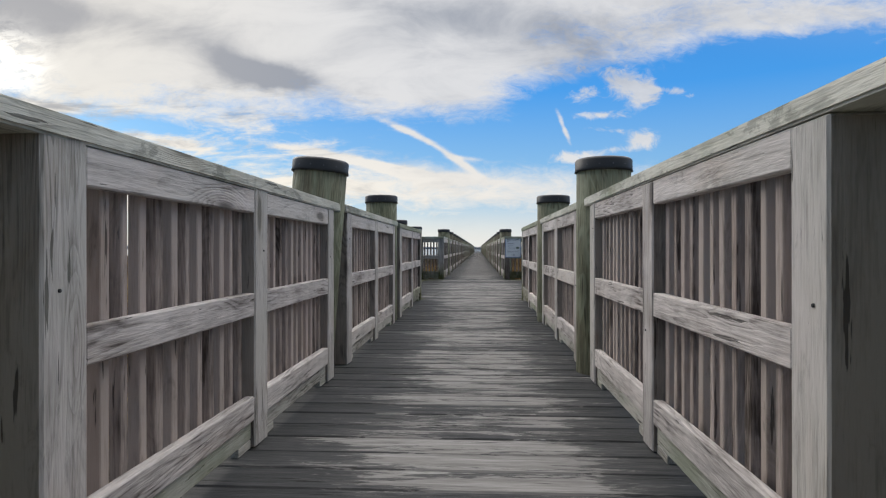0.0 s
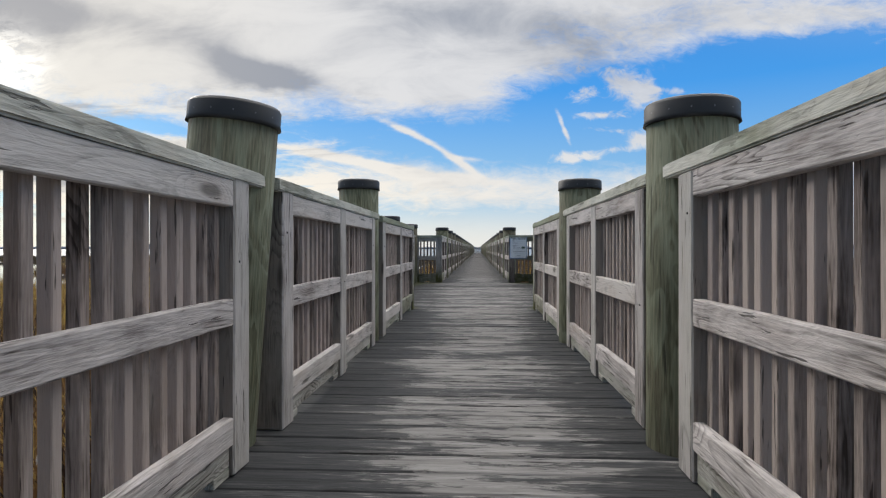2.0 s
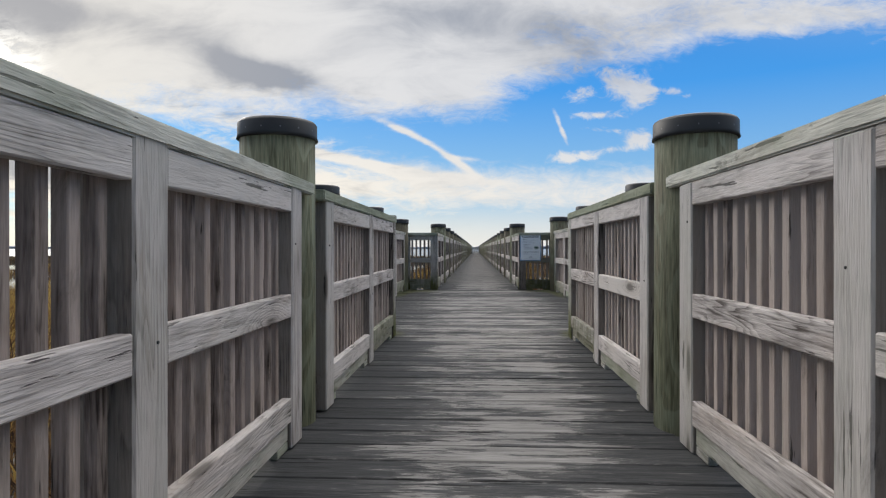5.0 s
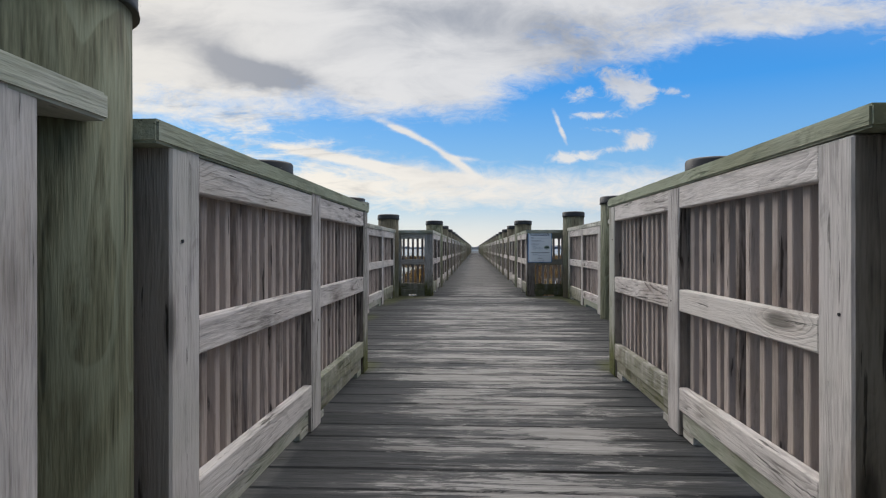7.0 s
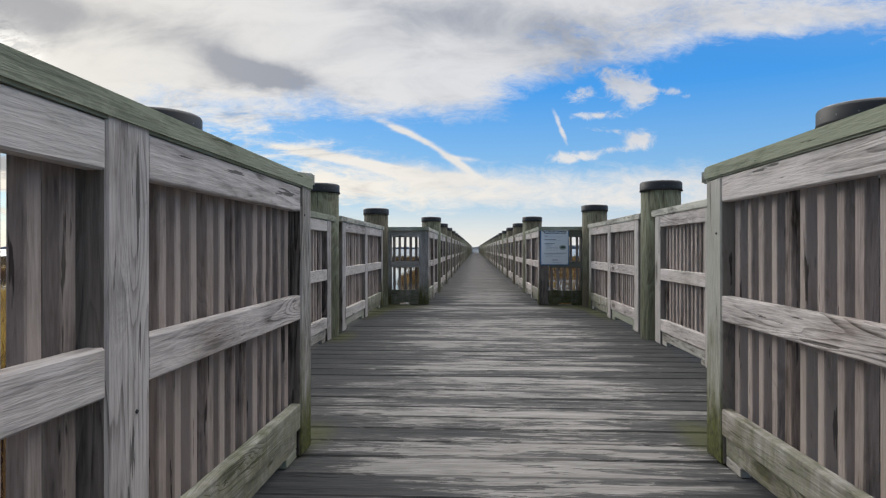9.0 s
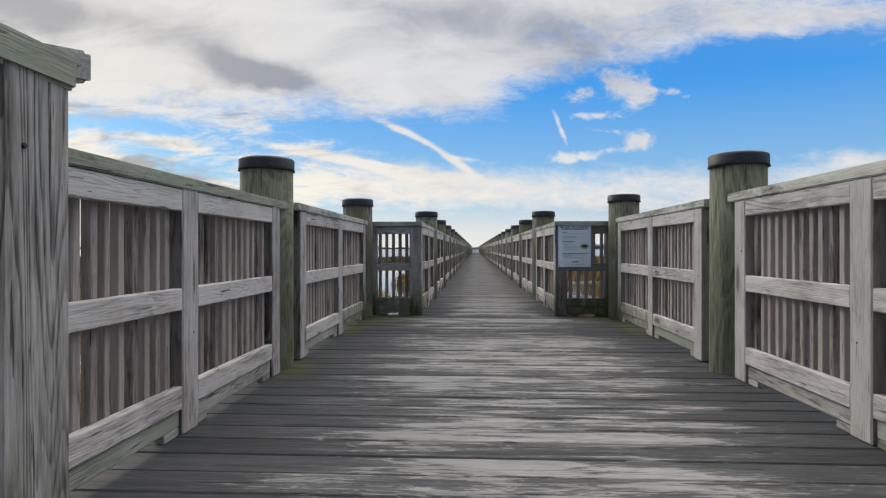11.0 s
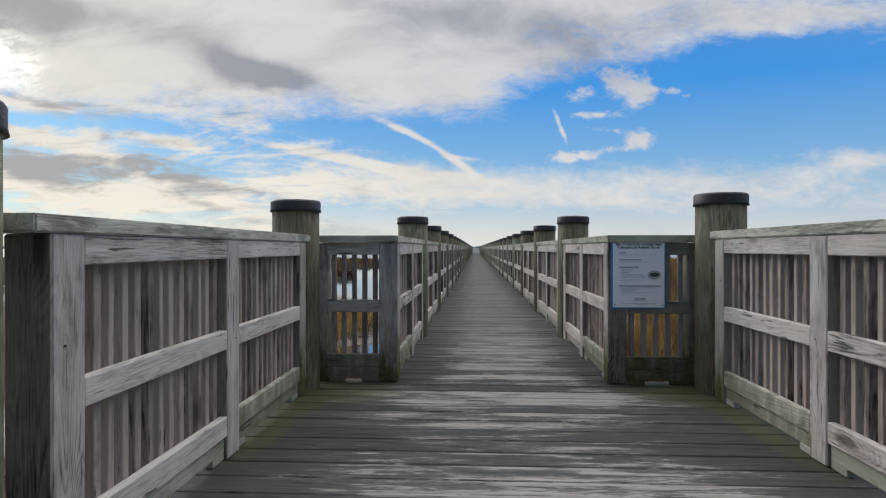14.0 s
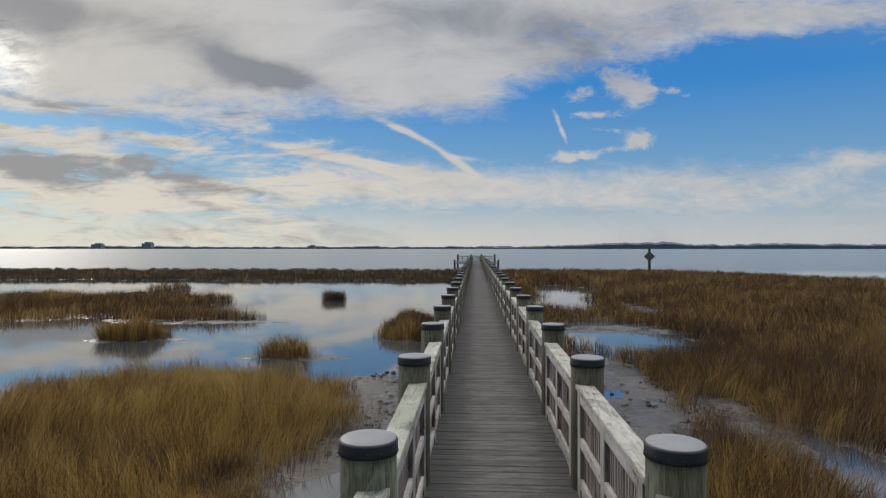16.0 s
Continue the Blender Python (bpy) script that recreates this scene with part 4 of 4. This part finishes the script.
def blades(name, label, mat, boxes, keep, height, seed_):
    """Standing grass: one slim bent blade after another, strewn over stretches of the plan (x0, x1, y0, y1, count, width)."""
    rs = np.random.RandomState(seed_)
    pts, wid = [], []
    for x0, x1, y0, y1, count, width in boxes:
        x, y = rs.uniform(x0, x1, count), rs.uniform(y0, y1, count)
        ok = keep(x, y, rs)
        pts.append(np.stack([x[ok], y[ok]], -1))
        wid.append(np.full(ok.sum(), width))
    p, wd = np.concatenate(pts), np.concatenate(wid)
    m_ = len(p)
    L = np.clip(land(p[:, 0], p[:, 1]), 0, 1)
    hgt = (0.55 + 0.45 * rs.rand(m_)) * height * (0.62 + 0.38 * L) * (1 + 0.5 * N1(p[:, 0] * 0.5 + 9, p[:, 1] * 0.5) + 0.55 * N2(p[:, 0] * 1.6, p[:, 1] * 1.6 + 3))
    az = rs.uniform(0, 6.283, m_)
    dx, dy = np.cos(az) * wd, np.sin(az) * wd
    la = rs.uniform(0, 6.283, m_)
    ln = hgt * (0.10 + 0.55 * rs.rand(m_) ** 1.5)
    tx, ty = 0.9 * N2(p[:, 0] * 0.9, p[:, 1] * 0.9), 0.9 * N3(p[:, 0] * 0.9 + 5, p[:, 1] * 0.9)
    lx, ly = np.cos(la) * ln + (tx + 0.06) * hgt, np.sin(la) * ln + ty * hgt
    z0 = np.full(m_, MUD_Z - 0.05)
    V = np.zeros((m_, 5, 3))
    V[:, 0] = np.stack([p[:, 0] - dx, p[:, 1] - dy, z0], -1)
    V[:, 1] = np.stack([p[:, 0] + dx, p[:, 1] + dy, z0], -1)
    V[:, 2] = np.stack([p[:, 0] + dx * 0.7 + lx * 0.35, p[:, 1] + dy * 0.7 + ly * 0.35, z0 + hgt * 0.6], -1)
    V[:, 3] = np.stack([p[:, 0] - dx * 0.7 + lx * 0.35, p[:, 1] - dy * 0.7 + ly * 0.35, z0 + hgt * 0.6], -1)
    V[:, 4] = np.stack([p[:, 0] + lx, p[:, 1] + ly, z0 + hgt], -1)
    base = np.arange(m_) * 5
    T = np.stack([base, base + 1, base + 2, base, base + 2, base + 3, base + 3, base + 2, base + 4], -1).reshape(-1, 3)
    me = bpy.data.meshes.new(name)
    me.vertices.add(m_ * 5)
    me.vertices.foreach_set('co', V.astype(np.float32).ravel())
    me.loops.add(T.size)
    me.loops.foreach_set('vertex_index', T.ravel().astype(np.int32))
    me.polygons.add(len(T))
    me.polygons.foreach_set('loop_start', (np.arange(len(T)) * 3).astype(np.int32))
    me.update(calc_edges=True)
    me.materials.append(mat)
    tagged(new(name, me), label, 'grass', kind='stuff')


def off_pier(x, y):
    narrow = np.abs(x) > 1.05
    wide = (y < 9.0) | (y > 15.6) | (np.abs(x) > 1.75)
    return narrow & wide


blades('marsh_grass', 'brown and gold dry marsh grass in dense stands', GRASS,
       [(-14, 0, -6, 15, 50000, 0.012), (0, 13, -6, 15, 40000, 0.012), (-16, 0, 15, 32, 130000, 0.006), (0, 18, 15, 34, 120000, 0.006), (-36, 0, 32, 60, 90000, 0.014), (0, 44, 34, 62, 130000, 0.014),
        (-60, 0, 60, 100, 70000, 0.03), (0, 60, 62, 100, 90000, 0.03),
        (-11, -8.2, 52.3, 55.2, 2500, 0.014), (-7.8, -5.2, 31.8, 34.0, 3000, 0.006), (-15.2, -11.8, 35.0, 38.2, 5000, 0.010), (-4.6, -1.4, 34.5, 45.0, 12000, 0.009)],
       lambda x, y, rs: (land(x, y) > 0.06 + 0.18 * rs.rand(len(x))) & off_pier(x, y) & ~((x < 4) & (y > 75) & (rs.rand(len(x)) < 0.8)), 0.94, 5)
blades('reed_stems', 'dark upright reed stems along the water edge', REED,
       [(-16, 0, 15, 45, 70000, 0.005), (0, 18, 15, 45, 60000, 0.005), (-36, 0, 45, 70, 40000, 0.012), (0, 40, 45, 70, 40000, 0.012), (-70, 4, 75, 99, 60000, 0.03)],
       lambda x, y, rs: off_pier(x, y) & (((land(x, y) > -0.10) & (land(x, y) < 0.16) & (rs.rand(len(x)) < 0.5))
                                          | ((land(x, y) > 0.1) & (N2(x * 0.8, y * 0.8) > 0.18)) | ((land(x, y) > 0.0) & (x < 4) & (y > 75))), 0.70, 8)


def clods():
    r = random.Random(9)
    vs, fs = [], []
    for i in range(900):
        cx, cy, rx, ry = r.choice((FLATS[0], FLATS[0], FLATS[1], FLATS[5], FLATS[6]))
        a, q = r.uniform(0, 6.283), math.sqrt(r.random()) * 0.9
        x, y_ = cx + rx * q * math.cos(a), cy + ry * q * math.sin(a)
        if abs(x) < 1.2:
            continue
        s_ = 0.012 + 0.05 * r.random() ** 2
        b = len(vs)
        for k, (rad, hh) in enumerate(((1.0, -0.6), (0.9, 0.25), (0.4, 0.6))):
            for j in range(6):
                t_ = j * 1.047 + r.uniform(-0.3, 0.3)
                vs.append((x + s_ * rad * math.cos(t_) * r.uniform(0.8, 1.6), y_ + s_ * rad * math.sin(t_), MUD_Z + 0.02 + s_ * hh))
        for k in range(2):
            for j in range(6):
                j2 = (j + 1) % 6
                fs.append((b + k * 6 + j, b + k * 6 + j2, b + k * 6 + 6 + j2, b + k * 6 + 6 + j))
        fs.append(tuple(b + 12 + j for j in range(6)))
    tagged(new('mud_clods', mesh_from('mud_clods', vs, fs, ROCK)), 'small dark clods and shells on wet mud', 'mud', kind='stuff')


clods()


def rocks():
    r = random.Random(4)
    vs, fs = [], []
    for i in range(420):
        x = r.uniform(-120, 26)
        y = 97.5 + r.gauss(0, 0.7)
        if x > 22:
            y -= (x - 22) * 1.0
        s = r.uniform(0.35, 0.9)
        b = len(vs)
        for k in range(3):
            rad = s * (1.0, 0.8, 0.35)[k]
            for j in range(7):
                a = j * 0.8976 + r.uniform(-0.2, 0.2)
                vs.append((x + rad * math.cos(a) * r.uniform(0.8, 1.5), y + rad * math.sin(a), MUD_Z + s * (0.0, 0.4, 0.75)[k] * r.uniform(0.8, 1.1)))
        for k in range(2):
            for j in range(7):
                j2 = (j + 1) % 7
                fs.append((b + k * 7 + j, b + k * 7 + j2, b + k * 7 + 7 + j2, b + k * 7 + 7 + j))
        fs.append(tuple(b + 14 + j for j in range(7)))
    tagged(new('rock_sill', mesh_from('rock_sill', vs, fs, ROCK)), 'low dark line of rocks along the bay edge', 'rocks', kind='stuff')


rocks()


def far_shore(name, x0, x1, y, base, rise, seed_, label):
    r = field(seed_)
    xs = np.arange(x0, x1, 6.0)
    h = base + rise * (0.5 + r(xs * 0.004, xs * 0 + 2)) + base * 0.55 * r(xs * 0.03, xs * 0) + base * 0.35 * r(xs * 0.12, xs * 0 + 5)
    vs, fs = [], []
    for i, (x, z) in enumerate(zip(xs, h)):
        z = max(2.0, float(z)) * min(1.0, (x - x0) / 500.0 + 0.12)
        vs += [(x, y, -1.5), (x, y, -1.0 + z * 0.7), (x, y + 20, -1.0 + z), (x, y + 120, -1.5)]
        if i:
            a = 4 * (i - 1)
            fs += [(a, a + 4, a + 5, a + 1), (a + 1, a + 5, a + 6, a + 2), (a + 2, a + 6, a + 7, a + 3)]
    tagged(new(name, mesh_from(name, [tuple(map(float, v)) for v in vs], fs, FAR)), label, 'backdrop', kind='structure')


far_shore('backdrop', -2900, 400, 2600, 9.0, 3.0, 21, 'low haze-tinted wooded shore across the bay')
far_shore('backdrop', 0, 2900, 2500, 13.0, 14.0, 23, 'higher haze-tinted wooded shore across the bay')


def far_building(x, w, h, step, label):
    b = thing('far_building', (x, 2580, -1.0), label, 'building')
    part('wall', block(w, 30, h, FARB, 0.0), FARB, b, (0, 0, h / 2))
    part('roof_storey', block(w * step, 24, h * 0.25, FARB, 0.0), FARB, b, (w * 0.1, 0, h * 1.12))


far_building(-1650, 44, 20, 0.5, 'haze-tinted blocky building on the far shore')
far_building(-1425, 40, 24, 0.6, 'haze-tinted tall building on the far shore')
far_building(-700, 30, 13, 0.5, 'haze-tinted low building on the far shore')


def beacon():
    b = thing('channel_marker', (23.0, 96.0, MUD_Z), 'dark wooden channel marker post with diamond panels', 'marker')
    part('post', lathe('marker post', [(0.20, -0.6), (0.18, 1.5), (0.17, 3.5), (0.16, 3.55)], PILE, 16, 3, 0.02), PILE, b)
    for dy in (-0.21, 0.21):
        part('panel', block(0.95, 0.03, 0.95, BEACON, 0.004), BEACON, b, (0, dy, 2.35), 'dull green diamond panel', (0, radians(45), 0))


beacon()


# ---------------------------------------------------------------- pier head
def head_railing(x0, x1, y, label):
    rail = thing('head_railing', (0, y, 0), label, 'railing', 'railings of the pier head')
    for x in np.linspace(x0, x1, 4):
        part('post', block(POST, POST, 1.022, WOOD_Z, 0.006, 1, 0.002), WOOD_Z, rail, (float(x), 0, 0.513))
    for nm, z, h in (('top_rail', 0.96, 0.12), ('middle_rail', 0.558, 0.12), ('bottom_rail', 0.155, 0.12)):
        part(nm, block(abs(x1 - x0), 0.04, h, WOOD_X, 0.004), WOOD_X, rail, ((x0 + x1) / 2, -0.09, z))
    part('cap_board', block(abs(x1 - x0), 0.18, CAP_T, CAP_X, 0.005), CAP_X, rail, ((x0 + x1) / 2, 0, CAP_TOP - CAP_T / 2))


head_railing(-HEAD_X, -0.7, HEAD_Y1, 'weathered railing at the end of the pier')
head_railing(0.7, HEAD_X, HEAD_Y1, 'weathered railing at the end of the pier')
head_railing(-0.6, 0.6, HEAD_Y1 + 0.05, 'low open railing at the end of the pier')
for x in (-HEAD_X, HEAD_X):
    seed += 1
    piling(x, HEAD_Y1, 1.35, seed)
    seed += 1
    piling(x + (0.15 if x > 0 else -0.15), HEAD_Y0 + 0.4, 0.45, seed)
for x in (-0.9, 0.9):
    seed += 1
    piling(x, HEAD_Y1 - 0.2, 1.35, seed)

# ---------------------------------------------------------------- beams and deck boards
frame_ob = thing('deck_frame', (0, 0, 0), 'dark timber beams under the deck', 'beam', kind='structure')
for x in (-0.72, 0.0, 0.72):
    part('stringer', block(0.09, FAR_PILES[-1] + 4.9, 0.24, WOOD_Y, 0.0), WOOD_Y, frame_ob, (x, (FAR_PILES[-1] - 4.9) / 2, -0.165))
for y in [-4.5, -1.75, 0.86, 3.865, 6.52] + FAR_PILES[:-1]:
    part('cross_beam', block(1.9, 0.10, 0.24, WOOD_X, 0.0), WOOD_X, frame_ob, (0, y + 0.10, -0.41))
for y in (9.42, 12.16, 15.06):
    part('cross_beam', block(3.1, 0.10, 0.24, WOOD_X, 0.0), WOOD_X, frame_ob, (0, y + 0.10, -0.41))
for x in (-1.5, 1.5):
    part('stringer', block(0.09, 6.1, 0.24, WOOD_Y, 0.0), WOOD_Y, frame_ob, (x, 12.2, -0.165))

deck = thing('deck', (0, 0, 0), 'worn grey plank deck with pale bare streaks', 'floor', kind='structure')
PITCH = 0.179
brd = random.Random(12)


def half_widths(y):
    if 9.06 < y < 15.36:
        return -1.66, 1.70
    if y > HEAD_Y0:
        return -HEAD_X - 0.1, HEAD_X + 0.1
    return -0.98, 0.98


y = -4.7
rest_v, rest_f, strip_v, strip_f = [], [], [], []
made = 0
while y < HEAD_Y1 + 0.3:
    yc = y + PITCH / 2
    a, b = half_widths(yc)
    w = PITCH - brd.uniform(0.005, 0.009)
    dz = brd.uniform(-0.002, 0.002)
    if made < 290:
        part('deck_board', block(round(b - a, 2), 0.172, 0.042, DECK, 0.006, made % 4, 0.0018), DECK, deck,
             ((a + b) / 2 + brd.uniform(-0.012, 0.012), yc + brd.uniform(-0.0008, 0.0008), -0.021 + dz - 0.001))
    else:
        k = len(rest_v)
        for zz in (-0.042, 0.0):
            rest_v += [(a, yc - w / 2, zz + dz), (b, yc - w / 2, zz + dz), (b, yc + w / 2, zz + dz), (a, yc + w / 2, zz + dz)]
        rest_f += [(k + 4, k + 5, k + 6, k + 7), (k, k + 1, k + 5, k + 4), (k + 2, k + 3, k + 7, k + 6), (k + 1, k + 2, k + 6, k + 5), (k + 3, k, k + 4, k + 7)]
    # a dark strip 10 mm below the deck's surface at each board joint
    k = len(strip_v)
    strip_v += [(a + 0.03, y - 0.016, -0.010), (b - 0.03, y - 0.016, -0.010), (b - 0.03, y + 0.016, -0.010), (a + 0.03, y + 0.016, -0.010)]
    strip_f.append((k, k + 1, k + 2, k + 3))
    made += 1
    y += PITCH
tagged(part('far_deck_boards', mesh_from('far_deck_boards', rest_v, rest_f, DECK), DECK, deck), kind='stuff')
tagged(part('joint_dirt', mesh_from('joint_dirt', strip_v, strip_f, JOINT_DARK), JOINT_DARK, deck), kind='stuff')
